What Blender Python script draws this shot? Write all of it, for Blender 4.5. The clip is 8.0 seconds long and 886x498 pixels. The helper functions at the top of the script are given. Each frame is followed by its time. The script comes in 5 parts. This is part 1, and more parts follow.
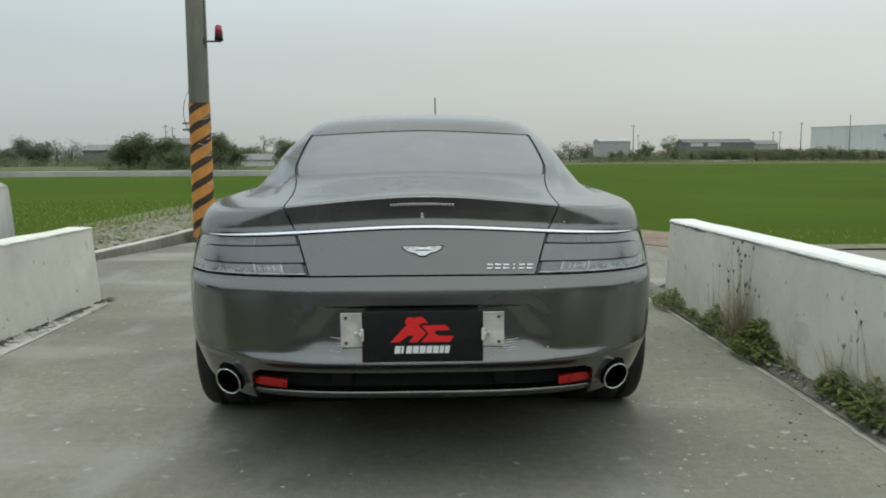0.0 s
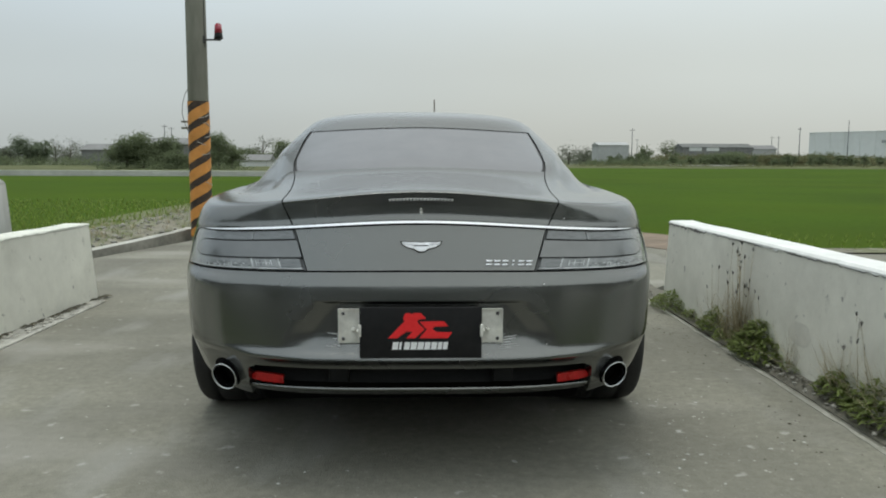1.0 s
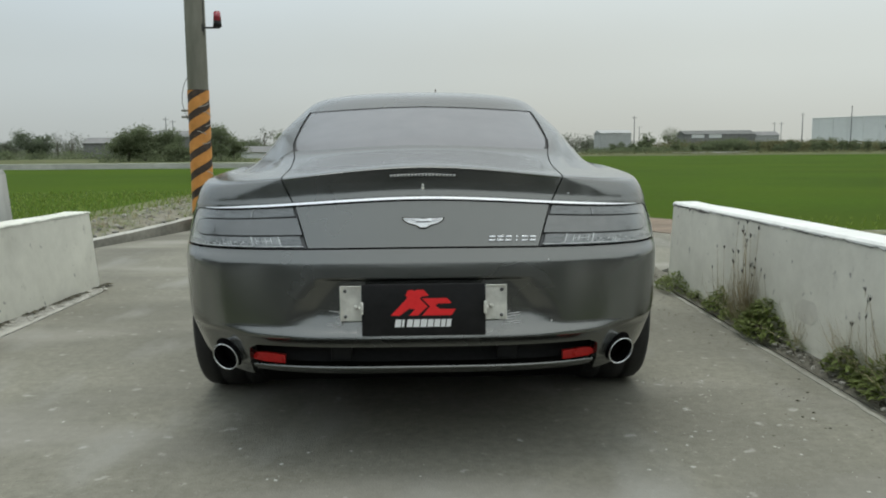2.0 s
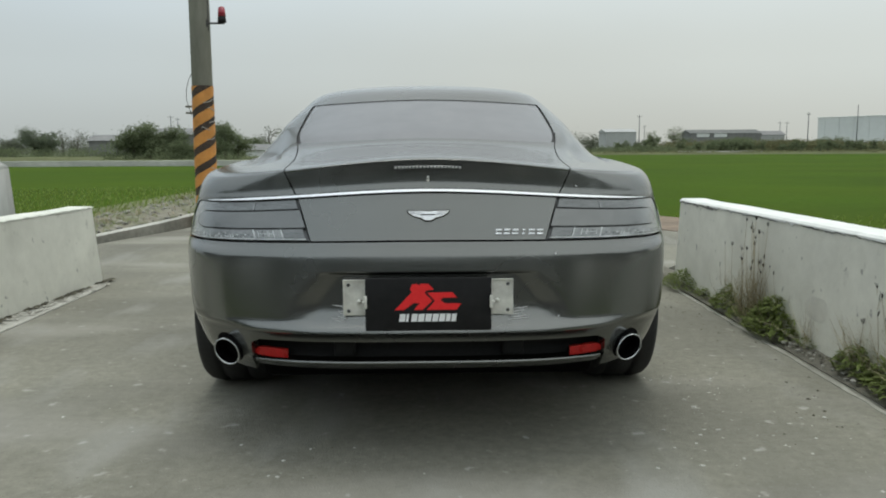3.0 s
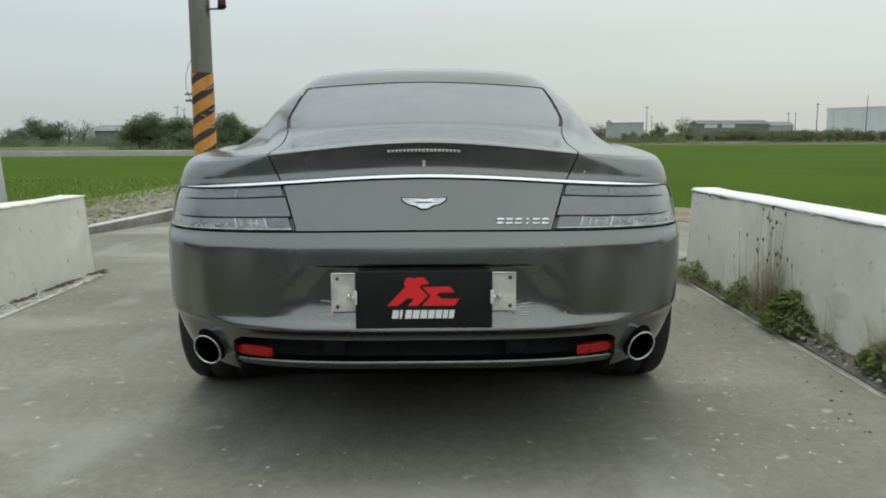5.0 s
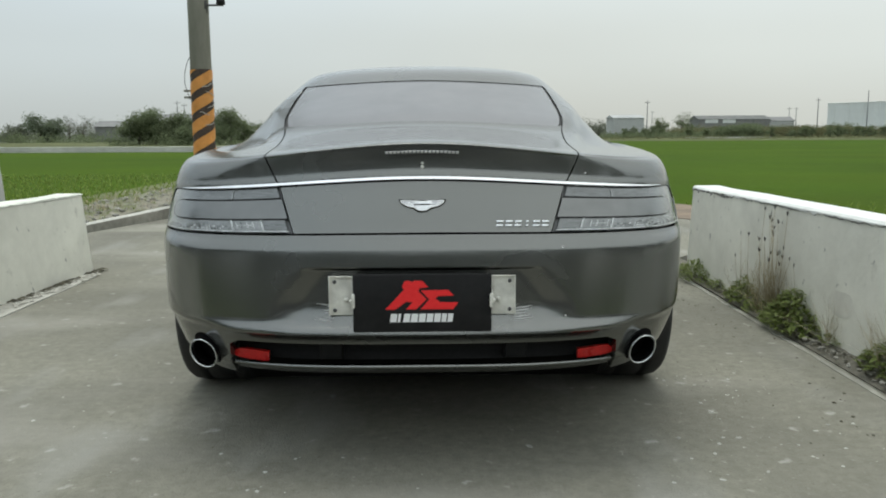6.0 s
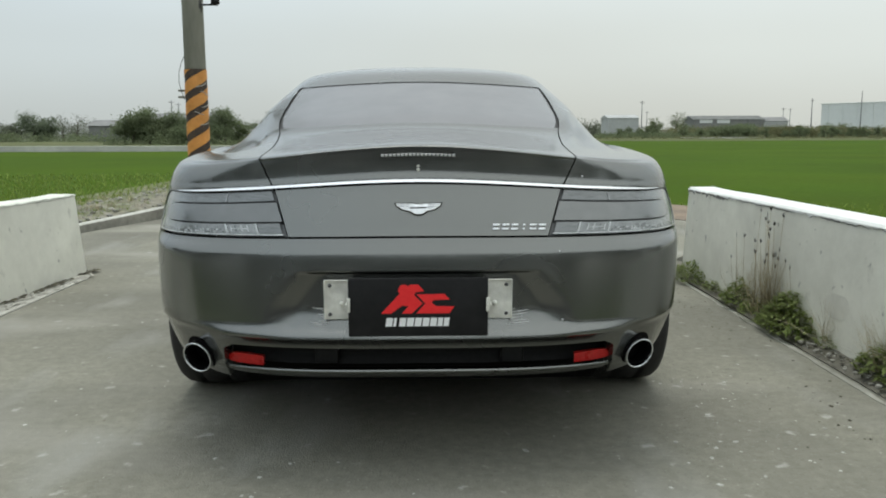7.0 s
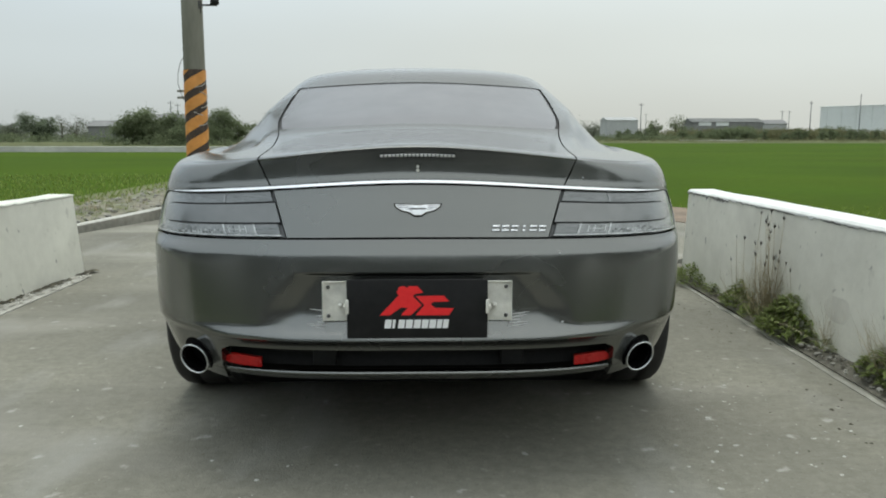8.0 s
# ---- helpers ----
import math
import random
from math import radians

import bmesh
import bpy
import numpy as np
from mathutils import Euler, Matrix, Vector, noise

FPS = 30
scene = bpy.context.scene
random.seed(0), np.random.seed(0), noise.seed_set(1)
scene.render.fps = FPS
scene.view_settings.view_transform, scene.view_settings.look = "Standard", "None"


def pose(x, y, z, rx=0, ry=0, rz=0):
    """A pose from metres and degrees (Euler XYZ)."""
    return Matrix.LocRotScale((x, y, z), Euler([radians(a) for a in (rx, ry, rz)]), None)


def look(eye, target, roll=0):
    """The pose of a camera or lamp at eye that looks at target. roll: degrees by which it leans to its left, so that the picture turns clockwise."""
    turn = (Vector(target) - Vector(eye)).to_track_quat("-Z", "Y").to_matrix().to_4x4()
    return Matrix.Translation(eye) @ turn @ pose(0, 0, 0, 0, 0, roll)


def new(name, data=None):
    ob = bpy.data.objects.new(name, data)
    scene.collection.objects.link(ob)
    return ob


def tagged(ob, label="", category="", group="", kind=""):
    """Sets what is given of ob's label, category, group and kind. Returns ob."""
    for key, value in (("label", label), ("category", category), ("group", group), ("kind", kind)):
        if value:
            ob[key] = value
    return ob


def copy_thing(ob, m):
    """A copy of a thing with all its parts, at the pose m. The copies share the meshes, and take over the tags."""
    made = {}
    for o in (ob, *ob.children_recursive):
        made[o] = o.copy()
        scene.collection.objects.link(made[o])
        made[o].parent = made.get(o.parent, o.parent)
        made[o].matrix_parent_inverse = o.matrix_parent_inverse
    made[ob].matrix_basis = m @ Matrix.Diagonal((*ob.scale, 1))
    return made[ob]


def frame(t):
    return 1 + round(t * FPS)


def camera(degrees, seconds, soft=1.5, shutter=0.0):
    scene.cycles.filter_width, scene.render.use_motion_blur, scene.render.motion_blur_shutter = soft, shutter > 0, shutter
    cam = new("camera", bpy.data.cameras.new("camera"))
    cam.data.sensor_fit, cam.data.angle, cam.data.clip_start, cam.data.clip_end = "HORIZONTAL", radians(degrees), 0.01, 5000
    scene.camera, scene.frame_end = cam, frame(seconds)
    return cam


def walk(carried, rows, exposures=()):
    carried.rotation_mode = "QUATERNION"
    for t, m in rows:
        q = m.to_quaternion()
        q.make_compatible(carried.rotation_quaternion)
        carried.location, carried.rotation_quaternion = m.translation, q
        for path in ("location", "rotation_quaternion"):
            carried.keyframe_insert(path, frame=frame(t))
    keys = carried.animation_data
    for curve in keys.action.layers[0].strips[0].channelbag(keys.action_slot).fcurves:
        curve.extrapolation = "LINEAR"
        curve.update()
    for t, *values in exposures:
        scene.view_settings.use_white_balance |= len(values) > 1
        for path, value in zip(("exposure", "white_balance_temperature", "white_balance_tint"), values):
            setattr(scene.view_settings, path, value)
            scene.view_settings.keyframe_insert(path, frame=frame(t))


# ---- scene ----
cam = camera(58.3, 8.0, soft=1.9)
PATH = [
    (0, (0.06, -2.626, 1.147), (0.069, -0.64, 0.917), -0.3),
    (0.5, (0.062, -2.612, 1.13), (0.08, -0.626, 0.896), -0.2),
    (1, (0.057, -2.608, 1.122), (0.071, -0.621, 0.898), 0.2),
    (2.5, (0.059, -2.55, 1.05), (0.063, -0.566, 0.793), -0.7),
    (3, (0.055, -2.528, 1.047), (0.051, -0.544, 0.795), -0.3),
    (3.5, (0.064, -2.496, 1.039), (0.063, -0.511, 0.796), -0.0),
    (4, (0.074, -2.432, 1.016), (0.054, -0.451, 0.741), -0.0),
    (4.5, (0.079, -2.365, 1.016), (0.059, -0.384, 0.743), -0.2),
    (6, (0.088, -2.292, 1.038), (0.067, -0.313, 0.752), -0.3),
    (6.5, (0.088, -2.277, 1.04), (0.07, -0.298, 0.75), -0.3),
    (7, (0.084, -2.273, 1.047), (0.076, -0.293, 0.76), -0.2),
    (7.5, (0.082, -2.274, 1.047), (0.077, -0.294, 0.763), 0.2),
    (8, (0.082, -2.256, 1.044), (0.077, -0.276, 0.761), 0.0),
]
walk(cam, [(t, look(eye, target, roll)) for t, eye, target, roll in PATH],
     [(0, 0.0, 6500, 5), (2.5, 0.0, 6500, 5), (4.5, 0.09, 6500, 5), (6, 0.18, 6500, 5), (8, 0.20, 6500, 5)])

# ---- sky, sun and exposure ----
world = bpy.data.worlds.new("overcast_sky")
scene.world = world
world.use_nodes = True
wn, wl = world.node_tree.nodes, world.node_tree.links
wn.clear()
w_out = wn.new("ShaderNodeOutputWorld")
w_bg = wn.new("ShaderNodeBackground")
w_sky = wn.new("ShaderNodeTexSky")
w_sky.sky_type = "NISHITA"
w_sky.sun_disc = False
w_sky.sun_elevation, w_sky.sun_rotation = radians(73), radians(-12)
w_sky.air_density, w_sky.dust_density = 1.0, 4.0
w_str = wn.new("ShaderNodeMix")
w_str.data_type, w_str.blend_type = "RGBA", "MULTIPLY"
w_str.inputs[0].default_value = 1.0
w_str.inputs[7].default_value = (0.08, 0.08, 0.08, 1)
wl.new(w_sky.outputs[0], w_str.inputs[6])
w_co = wn.new("ShaderNodeTexCoord")
w_sep = wn.new("ShaderNodeSeparateXYZ")
wl.new(w_co.outputs["Generated"], w_sep.inputs[0])
w_ramp = wn.new("ShaderNodeValToRGB")          # cloud deck: dim at the horizon, bright overhead
w_ramp.color_ramp.interpolation = "EASE"
el = w_ramp.color_ramp.elements
el[0].position, el[0].color = 0.0, (0.56, 0.565, 0.54, 1)
el[1].position, el[1].color = 1.0, (1.0, 1.04, 1.08, 1)
e = el.new(0.10); e.color = (0.635, 0.655, 0.645, 1)
e = el.new(0.24); e.color = (0.76, 0.815, 0.85, 1)
e = el.new(0.55); e.color = (0.94, 0.98, 1.01, 1)
wl.new(w_sep.outputs[2], w_ramp.inputs[0])
w_noise = wn.new("ShaderNodeTexNoise")         # faint cloud mottling
w_noise.inputs["Scale"].default_value, w_noise.inputs["Detail"].default_value = 2.2, 5
w_map = wn.new("ShaderNodeMapping")
w_map.inputs["Scale"].default_value = (1, 1, 2.5)
wl.new(w_co.outputs["Generated"], w_map.inputs[0])
wl.new(w_map.outputs[0], w_noise.inputs["Vector"])
w_mr = wn.new("ShaderNodeMapRange")
w_mr.inputs["To Min"].default_value, w_mr.inputs["To Max"].default_value = 0.93, 1.07
wl.new(w_noise.outputs[0], w_mr.inputs[0])
w_cl = wn.new("ShaderNodeMix")
w_cl.data_type, w_cl.blend_type = "RGBA", "MULTIPLY"
w_cl.inputs[0].default_value = 1.0
wl.new(w_ramp.outputs[0], w_cl.inputs[6])
w_side = wn.new("ShaderNodeMapRange")           # the cloud is thinner towards the east
w_side.inputs["From Min"].default_value, w_side.inputs["From Max"].default_value = -1, 1
w_side.inputs["To Min"].default_value, w_side.inputs["To Max"].default_value = 0.86, 1.14
wl.new(w_sep.outputs[0], w_side.inputs[0])
w_south = wn.new("ShaderNodeMapRange")          # and a little brighter towards the south
w_south.inputs["From Min"].default_value, w_south.inputs["From Max"].default_value = -1, 1
w_south.inputs["To Min"].default_value, w_south.inputs["To Max"].default_value = 1.25, 1.0
w_three = wn.new("ShaderNodeMath")
w_three.operation = "MULTIPLY"
wl.new(w_sep.outputs[1], w_south.inputs[0])
wl.new(w_south.outputs[0], w_three.inputs[0]), wl.new(w_side.outputs[0], w_three.inputs[1])
w_two = wn.new("ShaderNodeMath")
w_two.operation = "MULTIPLY"
wl.new(w_mr.outputs[0], w_two.inputs[0]), wl.new(w_three.outputs[0], w_two.inputs[1])
wl.new(w_two.outputs[0], w_cl.inputs[7])
w_mix = wn.new("ShaderNodeMix")
w_mix.data_type = "RGBA"
w_mix.inputs[0].default_value = 0.9
w_tint = wn.new("ShaderNodeValToRGB")           # the cloud is cooler towards the west
w_tint.color_ramp.elements[0].position, w_tint.color_ramp.elements[0].color = 0.30, (0.955, 0.995, 1.045, 1)
w_tint.color_ramp.elements[1].position, w_tint.color_ramp.elements[1].color = 0.55, (1, 1, 0.99, 1)
w_half = wn.new("ShaderNodeMapRange")
w_half.inputs["From Min"].default_value, w_half.inputs["From Max"].default_value = -1, 1
wl.new(w_sep.outputs[0], w_half.inputs[0]), wl.new(w_half.outputs[0], w_tint.inputs[0])
w_cool = wn.new("ShaderNodeMix")
w_cool.data_type, w_cool.blend_type = "RGBA", "MULTIPLY"
w_cool.inputs[0].default_value = 1.0
wl.new(w_cl.outputs[2], w_cool.inputs[6]), wl.new(w_tint.outputs[0], w_cool.inputs[7])
wl.new(w_str.outputs[2], w_mix.inputs[6])
wl.new(w_cool.outputs[2], w_mix.inputs[7])
wl.new(w_mix.outputs[2], w_bg.inputs[0])
w_bg.inputs[1].default_value = 1.0
wl.new(w_bg.outputs[0], w_out.inputs[0])

sun = new("sun", bpy.data.lights.new("sun", "SUN"))
sun.data.energy, sun.data.angle, sun.data.color = 1.4, radians(40), (1.0, 0.97, 0.92)
sun.matrix_world = look((-0.8, 3.8, 13), (0, 0, 0))


# ---- materials ----
def mat(name, c1, c2, scale=8.0, rough=0.6, metal=0.0, bump=0.0, bscale=60.0, coat=0.0, stain=0.25, sscale=1.0,
        alpha_trans=0.0, spec=0.5, random_shade=0.0, island=False, stretch=(1, 1, 1), rough_var=0.1):
    """Grain between two colours, broad stains over it, fine relief."""
    m = bpy.data.materials.new(name)
    m.use_nodes = True
    n, l = m.node_tree.nodes, m.node_tree.links
    b = n["Principled BSDF"]
    co = n.new("ShaderNodeTexCoord")
    mp = n.new("ShaderNodeMapping")
    mp.inputs["Scale"].default_value = stretch
    l.new(co.outputs["Object"], mp.inputs[0])
    fine = n.new("ShaderNodeTexNoise")
    fine.inputs["Scale"].default_value, fine.inputs["Detail"].default_value, fine.inputs["Roughness"].default_value = scale, 8, 0.65
    l.new(mp.outputs[0], fine.inputs["Vector"])
    ramp = n.new("ShaderNodeValToRGB")
    ramp.color_ramp.elements[0].position, ramp.color_ramp.elements[1].position = 0.3, 0.7
    ramp.color_ramp.elements[0].color, ramp.color_ramp.elements[1].color = (*c1, 1), (*c2, 1)
    l.new(fine.outputs[0], ramp.inputs[0])
    broad = n.new("ShaderNodeTexNoise")
    broad.inputs["Scale"].default_value, broad.inputs["Detail"].default_value = sscale, 4
    l.new(mp.outputs[0], broad.inputs["Vector"])
    mr = n.new("ShaderNodeMapRange")
    mr.inputs["From Min"].default_value, mr.inputs["From Max"].default_value = 0.3, 0.7
    mr.inputs["To Min"].default_value, mr.inputs["To Max"].default_value = 1 - stain, 1 + stain * 0.4
    l.new(broad.outputs[0], mr.inputs[0])
    mul = n.new("ShaderNodeMix")
    mul.data_type, mul.blend_type = "RGBA", "MULTIPLY"
    mul.inputs[0].default_value = 1
    l.new(ramp.outputs[0], mul.inputs[6]), l.new(mr.outputs[0], mul.inputs[7])
    col = mul.outputs[2]
    if random_shade:
        src = n.new("ShaderNodeNewGeometry").outputs["Random Per Island"] if island else n.new("ShaderNodeObjectInfo").outputs["Random"]
        hv = n.new("ShaderNodeHueSaturation")
        r2 = n.new("ShaderNodeMapRange")
        r2.inputs["To Min"].default_value, r2.inputs["To Max"].default_value = 1 - random_shade, 1 + random_shade
        l.new(src, r2.inputs[0]), l.new(r2.outputs[0], hv.inputs["Value"]), l.new(col, hv.inputs["Color"])
        col = hv.outputs[0]
    l.new(col, b.inputs["Base Color"])
    rr = n.new("ShaderNodeMapRange")
    rr.inputs["To Min"].default_value, rr.inputs["To Max"].default_value = max(0, rough - rough_var), min(1, rough + rough_var)
    l.new(broad.outputs[0], rr.inputs[0]), l.new(rr.outputs[0], b.inputs["Roughness"])
    b.inputs["Metallic"].default_value = metal
    b.inputs["Coat Weight"].default_value, b.inputs["Coat Roughness"].default_value = coat, 0.14
    b.inputs["Specular IOR Level"].default_value = spec
    b.inputs["Transmission Weight"].default_value = alpha_trans
    if bump:
        bn = n.new("ShaderNodeTexNoise")
        bn.inputs["Scale"].default_value, bn.inputs["Detail"].default_value = bscale, 6
        l.new(mp.outputs[0], bn.inputs["Vector"])
        bp = n.new("ShaderNodeBump")
        bp.inputs["Strength"].default_value, bp.inputs["Distance"].default_value = bump, 0.01
        l.new(bn.outputs[0], bp.inputs["Height"]), l.new(bp.outputs[0], b.inputs["Normal"])
    return m


def layer(m, colour, scale, lo, hi, stretch=(1, 1, 1), amount=1.0, detail=6, voronoi=False):
    """Adds a second tone (stains, specks, paint, painted crevice shade) where a noise passes a threshold."""
    n, l = m.node_tree.nodes, m.node_tree.links
    b = n["Principled BSDF"]
    old = b.inputs["Base Color"].links[0].from_socket
    co, mp = n.new("ShaderNodeTexCoord"), n.new("ShaderNodeMapping")
    mp.inputs["Scale"].default_value = stretch
    l.new(co.outputs["Object"], mp.inputs[0])
    if voronoi:
        t = n.new("ShaderNodeTexVoronoi")
        t.inputs["Scale"].default_value = scale
        out = t.outputs["Distance"]
    else:
        t = n.new("ShaderNodeTexNoise")
        t.inputs["Scale"].default_value, t.inputs["Detail"].default_value = scale, detail
        out = t.outputs[0]
    l.new(mp.outputs[0], t.inputs["Vector"])
    mr = n.new("ShaderNodeMapRange")
    mr.inputs["From Min"].default_value, mr.inputs["From Max"].default_value = lo, hi
    mr.inputs["To Max"].default_value = amount
    l.new(out, mr.inputs[0])
    mx = n.new("ShaderNodeMix")
    mx.data_type = "RGBA"
    l.new(mr.outputs[0], mx.inputs[0]), l.new(old, mx.inputs[6])
    mx.inputs[7].default_value = (*colour, 1)
    l.new(mx.outputs[2], b.inputs["Base Color"])
    return m


PAINT = mat("grey_metallic_paint", (0.141, 0.145, 0.137), (0.169, 0.173, 0.164), 900, 0.27, 0.92, coat=1.0, stain=0.06, sscale=2, rough_var=0.04)
PAINT.node_tree.nodes["Principled BSDF"].inputs["Coat Roughness"].default_value = 0.15
PAINT.node_tree.nodes["Principled BSDF"].inputs["Specular Tint"].default_value = (0.35, 0.35, 0.35, 1)
BLACK_PLASTIC = mat("black_plastic", (0.013, 0.013, 0.013), (0.020, 0.020, 0.020), 80, 0.6, spec=0.25, bump=0.15, bscale=400)
SEAM_BLACK = mat("seam_black", (0.004, 0.004, 0.004), (0.006, 0.006, 0.006), 30, 0.9, spec=0.06)
CHROME = mat("bright_chrome", (0.86, 0.87, 0.88), (0.92, 0.92, 0.92), 40, 0.12, 1.0, stain=0.05, rough_var=0.04)
SATIN = mat("satin_chrome", (0.60, 0.61, 0.62), (0.70, 0.71, 0.72), 60, 0.2, 1.0, stain=0.15, sscale=30, rough_var=0.05)
DULL_METAL = mat("brushed_plate_metal", (0.74, 0.73, 0.66), (0.86, 0.85, 0.79), 60, 0.45, 0.3, bump=0.1, bscale=150, stain=0.2, sscale=20)
TINT_GLASS = mat("tinted_glass", (0.128, 0.129, 0.138), (0.150, 0.151, 0.160), 6, 0.24, 0.0, coat=0.0, stain=0.1, spec=0.7, rough_var=0.03)
LENS_GREY = mat("smoked_grey_lens", (0.140, 0.144, 0.140), (0.166, 0.170, 0.166), 30, 0.20, 0.85, coat=1.0, stain=0.1, sscale=9, rough_var=0.04)
LAMP_BASE = mat("grey_lamp_base", (0.045, 0.047, 0.047), (0.065, 0.067, 0.067), 40, 0.3, 0.2, coat=0.6)
LENS_LIGHT = mat("clear_reflector", (0.20, 0.21, 0.21), (0.31, 0.32, 0.32), 120, 0.2, 0.55, bump=0.3, bscale=220, coat=1.0, stain=0.2, sscale=14)
LENS_BRIGHT = mat("bright_reflector", (0.42, 0.44, 0.44), (0.68, 0.70, 0.70), 150, 0.2, 0.6, bump=0.5, bscale=260, coat=1.0, stain=0.3, sscale=40)
LENS_MID = mat("grey_lined_reflector", (0.10, 0.105, 0.105), (0.20, 0.21, 0.21), 70, 0.2, 0.45, coat=1.0, stain=0.2, sscale=14, stretch=(0.5, 0.5, 6))
BRAKE_CELL = mat("clear_brake_cell", (0.50, 0.50, 0.49), (0.66, 0.66, 0.65), 200, 0.3, 0.0, coat=0.5, stain=0.2, sscale=60)
RED_LENS = mat("red_reflector", (0.36, 0.005, 0.006), (0.52, 0.012, 0.010), 200, 0.3, coat=0.25, spec=0.3, stain=0.2, sscale=30)
BOARD_BLACK = mat("black_board", (0.013, 0.013, 0.014), (0.019, 0.019, 0.019), 40, 0.6, spec=0.2, bump=0.05, stain=0.3, sscale=12)
MARK_RED = mat("red_vinyl", (0.82, 0.030, 0.034), (0.88, 0.042, 0.044), 50, 0.5, spec=0.2, stain=0.1)
MARK_WHITE = mat("white_vinyl", (0.82, 0.82, 0.82), (0.88, 0.88, 0.88), 50, 0.45, stain=0.1)
CHIP = mat("pale_chip", (0.31, 0.31, 0.28), (0.46, 0.46, 0.42), 30, 0.9, random_shade=0.2)
SCUFF = mat("pale_scuff", (0.60, 0.60, 0.60), (0.72, 0.72, 0.72), 60, 0.6)
RUBBER = mat("tyre_rubber", (0.012, 0.012, 0.012), (0.022, 0.022, 0.021), 40, 0.75, bump=0.3, bscale=120, stain=0.3, sscale=6)
RIM = mat("alloy_rim", (0.25, 0.25, 0.26), (0.32, 0.32, 0.33), 40, 0.3, 0.9)
CONCRETE = mat("road_concrete", (0.190, 0.184, 0.148), (0.272, 0.265, 0.217), 22, 0.9, spec=0.25, bump=0.5, bscale=130, stain=0.25, sscale=0.8)
layer(CONCRETE, (0.130, 0.127, 0.106), 1.3, 0.45, 0.70, (1, 0.5, 1), 0.5)
layer(CONCRETE, (0.115, 0.112, 0.094), 70, 0.58, 0.68, amount=0.45, detail=4)
layer(CONCRETE, (0.120, 0.114, 0.096), 0.9, 0.46, 0.66, (0.5, 1.5, 1), 0.5)
layer(CONCRETE, (0.33, 0.322, 0.285), 0.8, 0.52, 0.68, (0.6, 1.5, 1), 0.6)
layer(CONCRETE, (0.30, 0.30, 0.275), 2.1, 0.55, 0.70, (1, 0.4, 1), 0.55)
layer(CONCRETE, (0.36, 0.36, 0.33), 55, 0.62, 0.72, amount=0.3, detail=4)
layer(CONCRETE, (0.42, 0.42, 0.39), 11, 0.66, 0.72, amount=0.5, detail=5)
ASPHALT = mat("worn_asphalt", (0.042, 0.042, 0.041), (0.066, 0.066, 0.064), 60, 0.9, spec=0.25, bump=0.5, bscale=180, stain=0.25, sscale=0.7)
EDGE_STRIP = mat("pale_mortar_edge", (0.26, 0.255, 0.215), (0.37, 0.365, 0.32), 20, 0.9, bump=0.5, bscale=60, stain=0.3, sscale=3)
KERB = mat("kerb_concrete", (0.37, 0.365, 0.325), (0.50, 0.495, 0.45), 18, 0.9, bump=0.5, bscale=60, stain=0.3, sscale=2)
KERB_DARK = mat("dark_kerb_face", (0.215, 0.205, 0.172), (0.31, 0.30, 0.255), 16, 0.9, bump=0.5, bscale=50, stain=0.35, sscale=2)
SPALL = mat("spalled_render", (0.13, 0.125, 0.11), (0.30, 0.29, 0.265), 30, 0.95, bump=0.8, bscale=60, stain=0.3, sscale=6)
DEBRIS = mat("dark_litter", (0.035, 0.033, 0.022), (0.10, 0.09, 0.06), 20, 0.95, random_shade=0.5, island=True)
WHITEWASH = mat("whitewashed_concrete", (0.655, 0.65, 0.568), (0.745, 0.74, 0.655), 9, 0.85, bump=0.12, bscale=40, stain=0.2, sscale=1.1)
layer(WHITEWASH, (0.46, 0.455, 0.39), 3, 0.52, 0.74, (1, 1, 0.8), 0.32)
layer(WHITEWASH, (0.28, 0.27, 0.23), 9, 0.64, 0.74, (1, 1, 0.7), 0.35)
layer(WHITEWASH, (0.10, 0.10, 0.09), 17, 0.68, 0.73, (1, 1, 0.8), 0.6, 3)
FRESH_WHITE = mat("fresh_white_paint", (0.69, 0.705, 0.68), (0.78, 0.79, 0.765), 14, 0.8, bump=0.5, bscale=40, stain=0.12, sscale=5)
CANAL = mat("pale_canal_concrete", (0.40, 0.40, 0.36), (0.52, 0.52, 0.48), 2, 0.9, stain=0.2, sscale=0.4)
KERB_TOP = mat("pale_kerb_top", (0.42, 0.415, 0.37), (0.55, 0.545, 0.50), 16, 0.9, bump=0.5, bscale=50, stain=0.25, sscale=2)
POST_GREY = mat("streaked_post_concrete", (0.30, 0.305, 0.285), (0.46, 0.465, 0.44), 7, 0.9, bump=0.4, bscale=40, stain=0.35, sscale=3, stretch=(1, 1, 0.15))
PATCH = mat("grey_plaster_patch", (0.645, 0.635, 0.555), (0.735, 0.725, 0.64), 12, 0.9, bump=0.15, bscale=40, stain=0.2, sscale=4)
WALL_CAP = mat("greyed_wall_top", (0.60, 0.61, 0.54), (0.74, 0.75, 0.68), 12, 0.9, bump=0.3, bscale=50, stain=0.25, sscale=3)
# farm roof and far poles are paled; distance haze sits in these colours
FARM_ROOF = mat("dark_farm_roof", (0.150, 0.155, 0.150), (0.190, 0.195, 0.185), 1.2, 0.9, spec=0.1, stain=0.2, sscale=0.3)
FAR_POLE = mat("hazy_pole", (0.13, 0.135, 0.135), (0.18, 0.185, 0.185), 3, 0.8)
POLE_CONC = mat("pole_concrete", (0.25, 0.25, 0.21), (0.33, 0.325, 0.28), 14, 0.9, bump=0.2, bscale=50, stain=0.3, sscale=1.2, stretch=(1, 1, 0.25))
